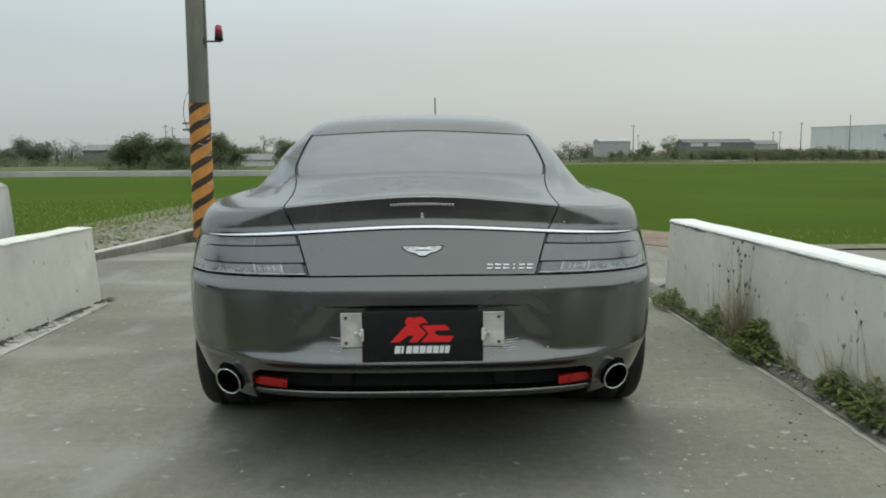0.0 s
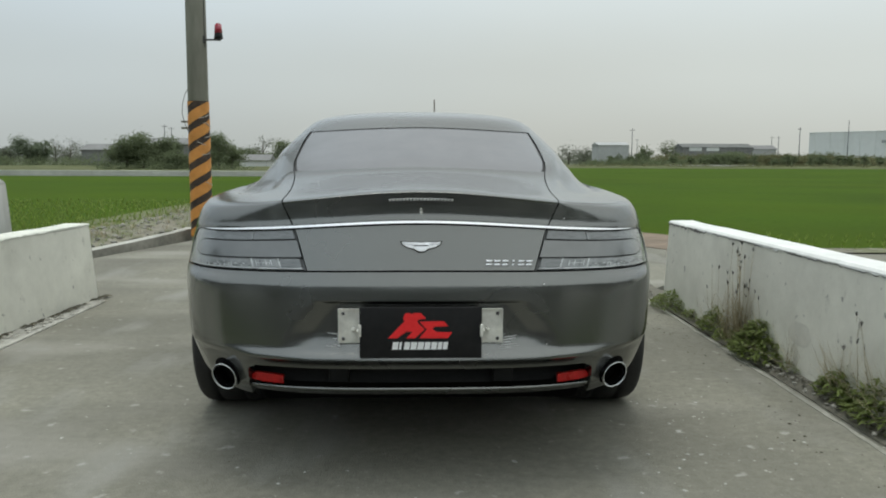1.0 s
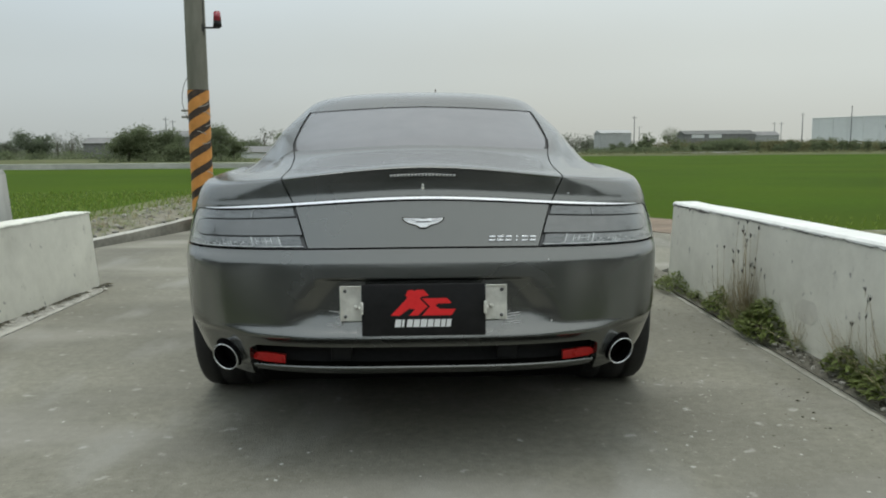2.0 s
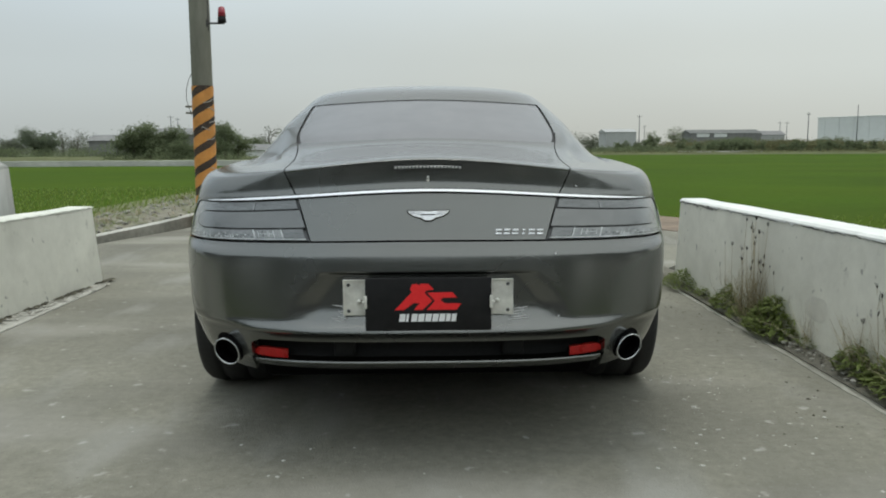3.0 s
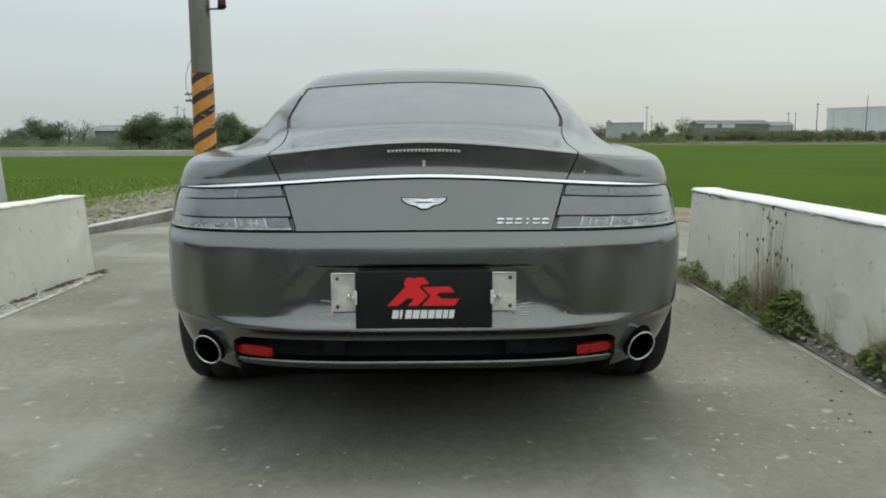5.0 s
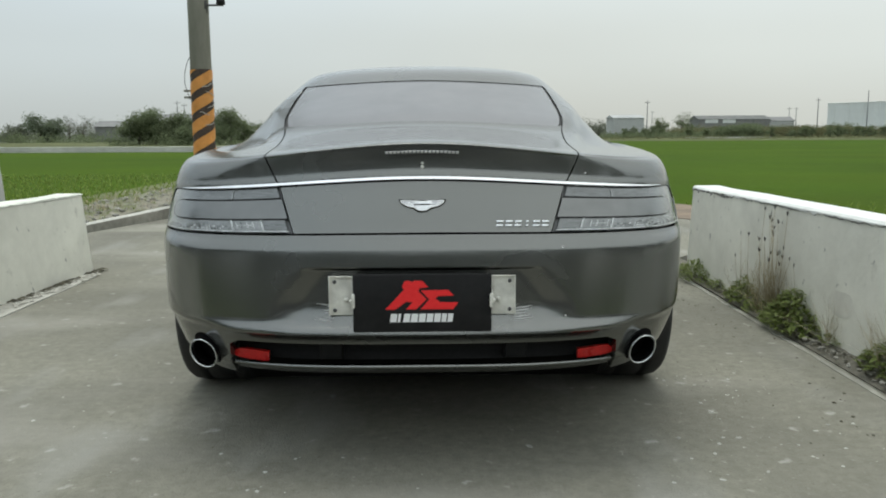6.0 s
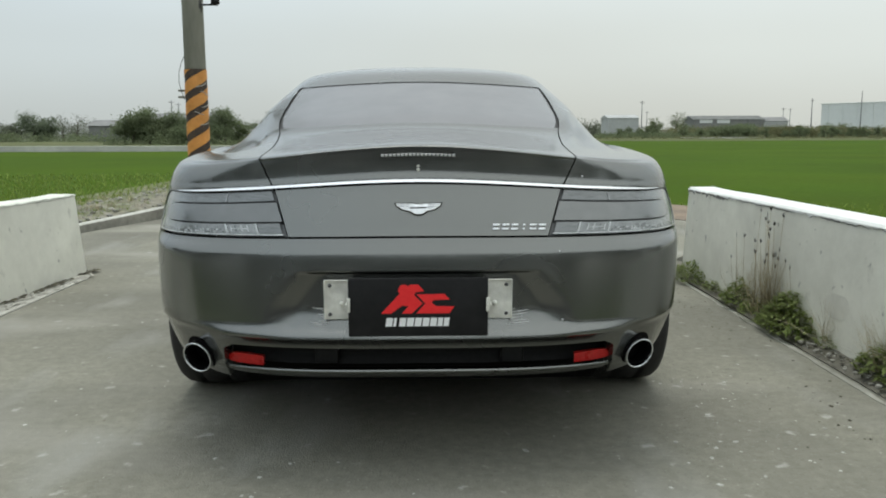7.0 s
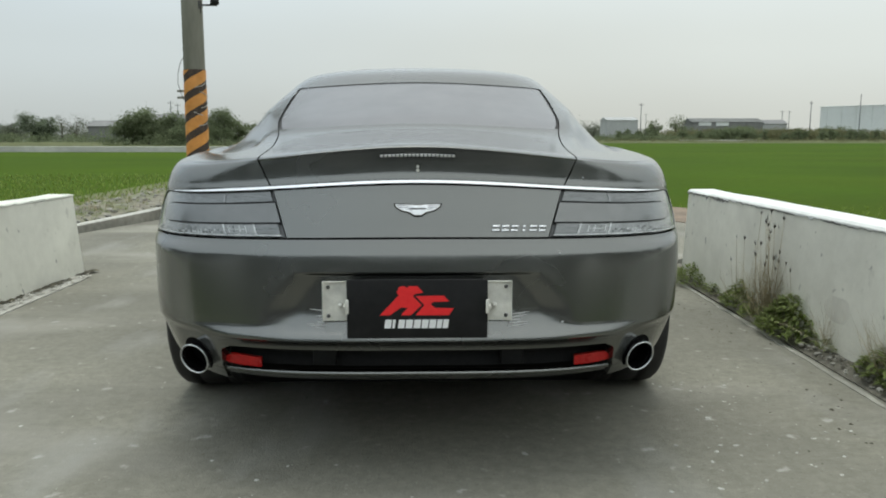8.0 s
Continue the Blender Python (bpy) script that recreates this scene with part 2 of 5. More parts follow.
BAND_BLACK = mat("weathered_black_band", (0.022, 0.017, 0.013), (0.085, 0.055, 0.036), 18, 0.7, bump=0.2, stain=0.4, sscale=5)
BAND_ORANGE = mat("orange_band", (0.56, 0.23, 0.045), (0.68, 0.31, 0.075), 14, 0.55, bump=0.1, stain=0.18, sscale=6)
WIRE = mat("dark_wire", (0.05, 0.05, 0.05), (0.09, 0.09, 0.09), 30, 0.7)
STRAP = mat("pale_strap", (0.36, 0.35, 0.31), (0.48, 0.47, 0.43), 30, 0.6)
BEACON_RED = mat("beacon_red", (0.30, 0.012, 0.03), (0.40, 0.02, 0.05), 30, 0.3, coat=0.5)
FIELD = mat("paddy_green", (0.036, 0.072, 0.004), (0.058, 0.102, 0.006), 9, 1.0, spec=0.05, bump=0.6, bscale=26, stain=0.22, sscale=0.16)
EARTH = mat("field_earth", (0.155, 0.144, 0.105), (0.262, 0.248, 0.196), 4, 0.95, bump=1.0, bscale=14, stain=0.35, sscale=1.4)
layer(FIELD, (0.080, 0.108, 0.005), 1.0, 0.45, 0.72, (0.025, 0.16, 1), 0.3)
BROWN_EARTH = mat("brown_earth", (0.150, 0.110, 0.075), (0.250, 0.195, 0.145), 5, 0.95, bump=0.8, bscale=16, stain=0.3, sscale=1.6)
PADDY_MUD = mat("wet_paddy_mud", (0.085, 0.105, 0.030), (0.155, 0.165, 0.075), 5, 0.8, spec=0.3, bump=0.4, bscale=20, stain=0.3, sscale=0.8)
FALLOW = mat("fallow_grass", (0.085, 0.100, 0.045), (0.145, 0.152, 0.080), 0.8, 1.0, spec=0.05, bump=0.6, bscale=6, stain=0.25, sscale=0.12)
layer(EARTH, (0.125, 0.135, 0.062), 2.6, 0.40, 0.58, amount=0.85)
# dark noise patches put the shade of cracks into the earth's colour
layer(EARTH, (0.075, 0.068, 0.050), 7, 0.53, 0.64, amount=0.75)
layer(EARTH, (0.36, 0.35, 0.30), 6, 0.55, 0.66, amount=0.4)
SOIL = mat("dusty_soil", (0.125, 0.118, 0.088), (0.215, 0.205, 0.165), 16, 0.95, bump=0.5, bscale=45, stain=0.35, sscale=3)
STONE = mat("rubble_stone", (0.25, 0.242, 0.21), (0.40, 0.39, 0.345), 9, 0.9, bump=0.5, bscale=40, stain=0.25, sscale=3, random_shade=0.35)
BLADE = mat("rice_blade", (0.175, 0.245, 0.050), (0.26, 0.325, 0.10), 2, 0.8, spec=0.1, stain=0.2, random_shade=0.2, island=True)
WEED = mat("weed_leaf", (0.140, 0.185, 0.050), (0.26, 0.305, 0.115), 12, 0.75, spec=0.2, stain=0.25, random_shade=0.4, island=True)
STRAW = mat("dry_stalk", (0.33, 0.285, 0.175), (0.48, 0.42, 0.28), 12, 0.8, random_shade=0.3, island=True)
SEED = mat("dark_seed_head", (0.035, 0.030, 0.026), (0.075, 0.062, 0.052), 20, 0.9)
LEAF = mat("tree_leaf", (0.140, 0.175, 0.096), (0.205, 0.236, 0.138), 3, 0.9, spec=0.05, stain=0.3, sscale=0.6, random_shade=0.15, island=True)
# darkened leaf for the unseen added trees, dimming the car's reflections
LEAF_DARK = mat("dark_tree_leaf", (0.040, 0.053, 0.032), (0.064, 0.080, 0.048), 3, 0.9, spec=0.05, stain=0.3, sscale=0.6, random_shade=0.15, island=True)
# paler leaf copies for distance; haze is put into the colour
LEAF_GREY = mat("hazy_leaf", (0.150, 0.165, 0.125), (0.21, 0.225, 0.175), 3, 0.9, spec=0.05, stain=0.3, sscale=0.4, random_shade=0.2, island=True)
LEAF_FAR = mat("far_hazed_leaf", (0.165, 0.200, 0.135), (0.225, 0.262, 0.180), 3, 0.9, spec=0.05, stain=0.3, sscale=0.4, random_shade=0.15, island=True)
OLIVE = mat("olive_brush", (0.150, 0.155, 0.078), (0.215, 0.215, 0.120), 3, 0.9, spec=0.05, stain=0.3, sscale=0.15, random_shade=0.15, island=True)
BARK = mat("bark", (0.07, 0.06, 0.05), (0.13, 0.11, 0.09), 14, 0.9, bump=0.6, bscale=30)
SHED_WALL = mat("shed_wall", (0.34, 0.35, 0.345), (0.41, 0.42, 0.415), 1.2, 0.8, stain=0.15, sscale=0.2)
SHED_ROOF = mat("shed_roof", (0.16, 0.163, 0.162), (0.21, 0.21, 0.205), 1.2, 0.8, stain=0.2, sscale=0.3)
FACTORY_WALL = mat("factory_wall", (0.60, 0.62, 0.61), (0.66, 0.68, 0.67), 0.5, 0.8, stain=0.08, sscale=0.1)
DARK_OPENING = mat("dark_opening", (0.26, 0.27, 0.28), (0.31, 0.32, 0.33), 3, 0.4)
BANK_GRASS = mat("rough_bank_grass", (0.15, 0.165, 0.080), (0.23, 0.235, 0.125), 3, 0.9, stain=0.3, random_shade=0.25, island=True)
VERGE = mat("rough_verge_grass", (0.045, 0.070, 0.022), (0.085, 0.110, 0.040), 6, 1.0, spec=0.05, bump=0.7, bscale=18, stain=0.3, sscale=0.5)
SCRUB = mat("scrub_ground", (0.055, 0.075, 0.032), (0.12, 0.13, 0.065), 0.8, 0.95, bump=0.8, bscale=5, stain=0.3, sscale=0.08)


def thin(m, amount):
    """Lets light through a leaf."""
    n, l = m.node_tree.nodes, m.node_tree.links
    b = n["Principled BSDF"]
    tr, mx = n.new("ShaderNodeBsdfTranslucent"), n.new("ShaderNodeMixShader")
    l.new(b.inputs["Base Color"].links[0].from_socket, tr.inputs["Color"])
    mx.inputs[0].default_value = amount
    l.new(b.outputs[0], mx.inputs[1]), l.new(tr.outputs[0], mx.inputs[2])
    l.new(mx.outputs[0], n["Material Output"].inputs["Surface"])


for m in (LEAF, LEAF_DARK, LEAF_GREY, LEAF_FAR, OLIVE, BANK_GRASS, WEED, BLADE):
    thin(m, 0.45)


# ---- building helpers ----
def link(name, bm, material, parent=None, label="", smooth=True):
    me = bpy.data.meshes.new(name)
    bm.to_mesh(me)
    bm.free()
    me.materials.append(material)
    if smooth:
        me.polygons.foreach_set("use_smooth", [True] * len(me.polygons))
    ob = new(name, me)
    if parent:
        ob.parent = parent
    if label:
        ob["label"] = label
    return ob


def part(name, bm, material, parent, label="", smooth=True):
    return link(name, bm, material, parent, label, smooth)


def raw(name, verts, faces, material, parent=None, label="", smooth=True):
    me = bpy.data.meshes.new(name)
    me.from_pydata([tuple(v) for v in verts], [], faces)
    me.materials.append(material)
    if smooth:
        me.polygons.foreach_set("use_smooth", [True] * len(me.polygons))
    ob = new(name, me)
    if parent:
        ob.parent = parent
    if label:
        ob["label"] = label
    return ob


def empty(name, m=None):
    ob = new(name)
    ob.empty_display_size = 0.1
    if m:
        ob.matrix_world = m
    return ob


def box(size, at=(0, 0, 0), bevel=0.0, m=None):
    bm = bmesh.new()
    bmesh.ops.create_cube(bm, size=1)
    bmesh.ops.scale(bm, vec=size, verts=bm.verts)
    if bevel:
        bmesh.ops.bevel(bm, geom=bm.edges, offset=bevel, segments=2, affect="EDGES", profile=0.5)
    if m:
        bmesh.ops.transform(bm, matrix=m, verts=bm.verts)
    bmesh.ops.translate(bm, vec=at, verts=bm.verts)
    return bm


def cone(r1, r2, h, at=(0, 0, 0), seg=24, m=None, caps=True):
    bm = bmesh.new()
    bmesh.ops.create_cone(bm, cap_ends=caps, segments=seg, radius1=r1, radius2=r2, depth=h)
    bmesh.ops.translate(bm, vec=(0, 0, h / 2), verts=bm.verts)
    if m:
        bmesh.ops.transform(bm, matrix=m, verts=bm.verts)
    bmesh.ops.translate(bm, vec=at, verts=bm.verts)
    return bm


def tube(points, r, seg=6, r_end=None):
    """A round rod along points."""
    bm = bmesh.new()
    pts = [Vector(p) for p in points]
    rings = []
    for i, p in enumerate(pts):
        d = (pts[min(i + 1, len(pts) - 1)] - pts[max(i - 1, 0)]).normalized()
        a = d.orthogonal().normalized()
        b = d.cross(a)
        rad = r if r_end is None else r + (r_end - r) * i / (len(pts) - 1)
        rings.append([bm.verts.new(p + rad * (a * math.cos(q * math.tau / seg) + b * math.sin(q * math.tau / seg))) for q in range(seg)])
    for a, b in zip(rings, rings[1:]):
        for q in range(seg):
            bm.faces.new((a[q], a[(q + 1) % seg], b[(q + 1) % seg], b[q]))
    bm.faces.new(rings[0][::-1]), bm.faces.new(rings[-1])
    bmesh.ops.recalc_face_normals(bm, faces=bm.faces)
    return bm


def prism(outline, depth, m=None, bevel=0.0):
    """A flat plate: outline in x, z, thickness towards -y."""
    bm = bmesh.new()
    f = [bm.verts.new((x, 0, z)) for x, z in outline]
    b = [bm.verts.new((x, -depth, z)) for x, z in outline]
    n = len(f)
    bm.faces.new(f), bm.faces.new(b[::-1])
    for i in range(n):
        bm.faces.new((f[i], b[i], b[(i + 1) % n], f[(i + 1) % n]))
    bmesh.ops.recalc_face_normals(bm, faces=bm.faces)
    if bevel:
        bmesh.ops.bevel(bm, geom=[e for e in bm.edges if e.verts[0].co.y != e.verts[1].co.y or e.verts[0].co.y < -depth * 0.5],
                        offset=bevel, segments=1, affect="EDGES")
    if m:
        bmesh.ops.transform(bm, matrix=m, verts=bm.verts)
    return bm


def join(*bms):
    out = bmesh.new()
    for b in bms:
        me = bpy.data.meshes.new("tmp")
        b.to_mesh(me)
        b.free()
        out.from_mesh(me)
        bpy.data.meshes.remove(me)
    return out


# ---- ground and road ----
def sheet(name, x0, x1, y0, y1, z, nx, ny, material, label, rough_z=0.0, kind="structure", seed=3.1):
    vs, fs = [], []
    for j in range(ny + 1):
        for i in range(nx + 1):
            x, y = x0 + (x1 - x0) * i / nx, y0 + (y1 - y0) * j / ny
            inner = 0 < i < nx and 0 < j < ny
            vs.append((x, y, z + (rough_z * noise.noise((x * 1.7, y * 1.7, seed)) if inner else 0)))
    for j in range(ny):
        for i in range(nx):
            a = j * (nx + 1) + i
            fs.append((a, a + 1, a + nx + 2, a + nx + 1))
    return tagged(raw(name, vs, fs, material), label, "ground", kind=kind)


tagged(raw("ground", [(-2500, -600, -0.55), (2500, -600, -0.55), (2500, 4200, -0.55), (-2500, 4200, -0.55)], [(0, 1, 2, 3)], SCRUB),
       "dull green scrub plain reaching the horizon", "ground", kind="structure")


def slab(name, outline, top, bottom, material, label, category):
    bm = bmesh.new()
    t = [bm.verts.new((x, y, top)) for x, y in outline]
    b = [bm.verts.new((x, y, bottom)) for x, y in outline]
    n = len(t)
    bm.faces.new(t), bm.faces.new(b[::-1])
    for i in range(n):
        bm.faces.new((t[i], b[i], b[(i + 1) % n], t[(i + 1) % n]))
    bmesh.ops.recalc_face_normals(bm, faces=bm.faces)
    return tagged(link(name, bm, material, smooth=False), label, category, kind="structure")


# concrete lane over the culvert, the crossing behind it and the lane that goes on
slab("road", [(-2.74, -1.6), (1.862, -1.6), (1.835, 0.3), (1.775, 4.0), (2.2, 4.6), (40, 4.9), (40, 6.9), (3.2, 6.9), (2.4, 8.2), (2.2, 60), (-3.0, 60), (-3.15, 9.6),
              (-3.32, 8.4), (-3.85, 6.2), (-4.5, 5.9), (-30, 5.6), (-30, 4.4), (-3.2, 4.3), (-2.68, 3.8)],
     0.0, -0.5, CONCRETE, "worn grey concrete farm lane with stains and pale specks", "road")


# unseen asphalt added behind the viewpoint; it darkens what the bumper mirrors
slab("road_2", [(-26, -40), (26, -40), (26, -6.3), (2.12, -6.3), (2.05, -1.605), (-2.74, -1.605), (-2.78, -6.3), (-26, -6.3)], 0.0, -0.5, ASPHALT, "dark worn asphalt road added out of view for the tail's reflections", "road")


def smooth01_wall(t):
    t = min(1.0, max(0.0, t))
    return t * t * (3 - 2 * t)


def parapet(name, face_far, face_near, thick, height, batter, label, cap=0.020, cap_mat=None, spalls=False):
    """A low battered wall; face_* is the foot of its road side. Body with cap paint as a part of its own."""
    a, b = Vector((*face_far, 0)), Vector((*face_near, 0))
    d = (b - a).normalized()
    out = Vector((-d.y, d.x, 0))
    if out.x * a.x < 0:
        out = -out
    thing = empty(name)
    n = 240
    length = (b - a).length

    def strip(lo, hi, shift, grow, wob):
        vs, fs = [], []
        for i in range(n + 1):
            s = i / n * length
            p = a + d * s
            w = 0.009 * noise.noise((s * 3.1, wob, 0)) + 0.014 * noise.noise((s * 19, wob, 4))
            h = hi + 0.010 * noise.noise((s * 1.3, 9, wob))
            lean = lambda z: out * (batter * z / height)
            end = d * (batter * (height - 0) / height * 0.5) if i == 0 else Vector()
            q = [p + lean(lo) - out * grow + Vector((0, 0, lo + (w if lo > 0 else 0))),
                 p + lean(h) - out * grow + Vector((0, 0, h - 0.012)) + end * (h / height),
                 p + lean(h) + out * (0.014 - grow) + Vector((0, 0, h)) + end * (h / height),
                 p + lean(h) + out * (thick - 0.014) + Vector((0, 0, h)) + end * (h / height),
                 p + lean(h) + out * (thick + grow) + Vector((0, 0, h - 0.012)) + end * (h / height),
                 p + out * (thick + grow) + Vector((0, 0, lo))]
            vs += q
        for i in range(n):
            for k in range(5):
                fs.append((i * 6 + k, i * 6 + k + 1, i * 6 + k + 7, i * 6 + k + 6))
        fs.append(tuple(range(5, -1, -1)))
        fs.append(tuple(n * 6 + k for k in range(6)))
        return vs, fs

    v, f = strip(-0.5, height - 0.004, 0, 0, 1)
    raw("wall_body", v, f, WHITEWASH, thing, smooth=False)
    v, f = strip(height - cap, height, 0, 0.004, 2)
    raw("painted_top", v, f, cap_mat or FRESH_WHITE, thing, "fresh bright white painted top edge", smooth=False)
    if spalls:
        # ragged spalled line below the painted edge, deeper towards the far end
        vs, fs = [], []
        for i in range(n * 4 + 1):
            s = i / (n * 4) * length
            p = a + d * s
            far = 1 - smooth01_wall((s - 0.55) / 0.5)
            depth = 0.010 * max(0, noise.noise((s * 6, 3, 0)) + 0.35 + 0.5 * noise.noise((s * 31, 3, 2)))
            depth += 0.030 * far * max(0, noise.noise((s * 5.5, 8, 1)) + 0.25 + 0.5 * noise.noise((s * 40, 8, 1)))
            top = height - cap - 0.002 + 0.014 * noise.noise((s * 19, 2, 4))
            for z in (top, top - depth - 0.0002):
                vs.append(p + out * (batter * z / height - 0.0022) + Vector((0, 0, z)))
        for i in range(n * 4):
            if vs[2 * i].z - vs[2 * i + 1].z > 0.0015 or vs[2 * i + 2].z - vs[2 * i + 3].z > 0.0015:
                fs.append((2 * i, 2 * i + 1, 2 * i + 3, 2 * i + 2))
        # skim-coat patch of duller plaster
        for s0, z0, rs_, rz_, seed in ((2.21, 0.235, 0.12, 0.062, 1),):
            rim = []
            for k in range(40):
                an = k * math.tau / 40
                w = 1 + 0.22 * noise.noise((math.cos(an) * 1.7, math.sin(an) * 1.7, seed))
                sx, z = s0 + rs_ * w * math.cos(an), z0 + rz_ * w * math.sin(an)
                rim.append(a + d * sx + out * (batter * z / height - 0.0012) + Vector((0, 0, z)))
            raw("plaster_patch", rim, [tuple(range(40))], PATCH, thing, "dull grey plaster patch", smooth=False)
        raw("spalled_edge", vs, fs, SPALL, thing, "ragged grey spalled render below the top", smooth=False)
    return tagged(thing, label, "parapet wall", kind="structure")


parapet("wall_east", (1.845, 3.60), (1.9682, -0.7), 0.20, 0.655, 0.03, "low whitewashed concrete parapet with grimy face and white top", spalls=True)
parapet("wall_west", (-2.665, 3.72), (-2.7537, -0.7), 0.20, 0.608, 0.05, "low whitewashed concrete parapet beside the lane", cap=0.007, cap_mat=WALL_CAP)

# kerb strips at the foot of the walls and along the bank
edge_l, edge_r = [], []
for k in range(181):
    y = 4.0 - 10.0 * k / 180
    x = 1.742 + 0.0105 * (4.0 - y) + 0.004 * noise.noise((y * 2, 1, 1))
    edge_l.append((x + 0.012 * noise.noise((y * 7, 5, 0)) + 0.006 * noise.noise((y * 31, 5, 0)), y))
    edge_r.append((x + 0.026 + 0.012 * noise.noise((y * 1.3, 2, 8)) + 0.010 * noise.noise((y * 6, 9, 0)) + 0.008 * noise.noise((y * 27, 9, 3)), y))
slab("kerb_1", edge_l + edge_r[::-1], 0.003, -0.3, EDGE_STRIP, "thin crumbling concrete edge strip along the lane", "kerb")
slab("kerb_2", [(-2.60, 3.62), (-2.55, 3.48), (-2.51, 2.1), (-2.60, -6), (-2.84, -6), (-2.74, 1.9), (-2.68, 3.72)], 0.008, -0.3, KERB, "pale concrete edge strip at the wall's foot", "kerb")


def bank_kerb():
    """Low retaining kerb that rises towards the pole."""
    path = [(-8.0, 5.75, 0.06), (-4.6, 5.95, 0.08), (-3.95, 6.3, 0.075), (-3.55, 7.6, 0.13), (-3.32, 8.7, 0.175), (-3.16, 9.7, 0.21), (-3.05, 14, 0.24), (-3.0, 40, 0.28)]
    vs, fs = [], []
    for i, (x, y, h) in enumerate(path):
        p, q = path[max(i - 1, 0)], path[min(i + 1, len(path) - 1)]
        d = Vector((q[0] - p[0], q[1] - p[1], 0)).normalized()
        o = Vector((-d.y, d.x, 0))
        b = Vector((x, y, 0))
        vs += [b - Vector((0, 0, 0.3)), b + Vector((0, 0, h - 0.015)), b + o * 0.015 + Vector((0, 0, h)), b + o * 0.09 + Vector((0, 0, h)), b + o * 0.09 - Vector((0, 0, 0.3))]
    for i in range(len(path) - 1):
        for k in range(4):
            fs.append((i * 5 + k, i * 5 + k + 5, i * 5 + k + 6, i * 5 + k + 1))
    kerb = raw("kerb_3", vs, fs, KERB_DARK, smooth=False)
    kerb.data.materials.append(KERB_TOP)
    for f in kerb.data.polygons:
        f.material_index = 1 if f.index % 4 in (1, 2) else 0
    return tagged(kerb, "weathered concrete retaining kerb below the rubble bank", "kerb", kind="structure")


bank_kerb()


def strip_between(name, edge_a, edge_b, n, m, height, material, label, category):
    """Uneven ground between two edge functions of a 0..1 run; height(x, y, across)."""
    vs, fs = [], []
    for j in range(n + 1):
        a, b = edge_a(j / n), edge_b(j / n)
        for i in range(m + 1):
            k = i / m
            x, y = a[0] + (b[0] - a[0]) * k, a[1] + (b[1] - a[1]) * k
            vs.append((x, y, height(x, y, k)))
    for j in range(n):
        for i in range(m):
            q = j * (m + 1) + i
            fs.append((q, q + 1, q + m + 2, q + m + 1))
    return tagged(raw(name, vs, fs, material), label, category, kind="structure")


def bump2(x, y, s, seed):
    return noise.noise((x * s, y * s, seed)) + 0.5 * noise.noise((x * s * 2.3, y * s * 2.3, seed + 5))


# rubble bank between the kerb and the western paddy
def bank_in(t):
    y = 6.0 + 44 * t ** 1.8
    return (-4.1 + 1.1 * min(1, (y - 6) / 3.4) - 0.08, y)


def bank_out(t):
    y = 6.0 + 44 * t ** 1.8
    return (-5.45 + 0.45 * min(1, (y - 6) / 6) + 0.2 * noise.noise((y * 0.4, 0, 2)), y + 0.6)


strip_between("rubble_bank", bank_in, bank_out, 110, 26,
              lambda x, y, k: 0.045 + 0.14 * min(1, (y - 6) / 3.5) + 0.085 * math.sin(math.pi * min(1, k * 1.1)) ** 0.8 * min(1, (y - 5) / 3) - 0.25 * k ** 3 + 0.025 * bump2(x, y, 3, 1) + 0.045 * abs(bump2(x, y, 6, 4)),
              EARTH, "pale dry earth bank strewn with rubble", "bank")
strip_between("soil_verge", lambda t: (1.785 + 0.11 * t, 4.2 - 10.2 * t), lambda t: (1.90 + 0.26 * t, 4.2 - 10.2 * t), 170, 8,
              lambda x, y, k: 0.005 + 0.050 * k + 0.014 * k * bump2(x, y, 9, 3), SOIL, "damp soil verge with grit at the wall's foot", "verge")

# paddies
sheet("paddy_west", -160, -4.5, 5.5, 49.9, -0.03, 60, 24, FIELD, "bright green young rice paddy", 0.03)
sheet("paddy_edge", -6.4, -4.5, 5.6, 30, -0.024, 20, 90, PADDY_MUD, "wet muddy paddy edge with sparse seedlings", 0.02)
# grass added outside the parapets so the tail mirrors something dark
sheet("verge_1", -30, -2.80, -6.4, 5.3, -0.012, 60, 24, VERGE, "rough dark green grass verge added for the tail's dark reflections", 0.03)
sheet("verge_2", 2.16, 30, -6.4, 4.4, -0.012, 60, 24, VERGE, "rough dark green grass verge added for the tail's dark reflections", 0.03)
sheet("fallow_field", -170, -4, 50.4, 90, 0.27, 60, 30, FALLOW, "pale olive fallow field behind the canal wall", 0.12)
sheet("grass_strip", 15, 200, 112, 178, -0.05, 80, 16, FALLOW, "pale olive grass strip beyond the paddy", 0.1)
sheet("paddy_east", 2.5, 260, 7.65, 112, -0.07, 90, 50, FIELD, "bright green young rice paddy", 0.03)
slab("earth_margin", [(2.45, 8.2), (3.2, 6.95), (5.0, 6.98), (4.5, 7.8), (3.75, 9.0), (3.1, 9.9), (2.42, 10.6)], 0.004, -0.2, BROWN_EARTH, "brown bare earth corner between lane and paddy", "ground")
sheet("earth_dyke", 3.7, 60, 7.25, 7.75, -0.02, 160, 6, EARTH, "low earth dyke beside the paddy", 0.04)


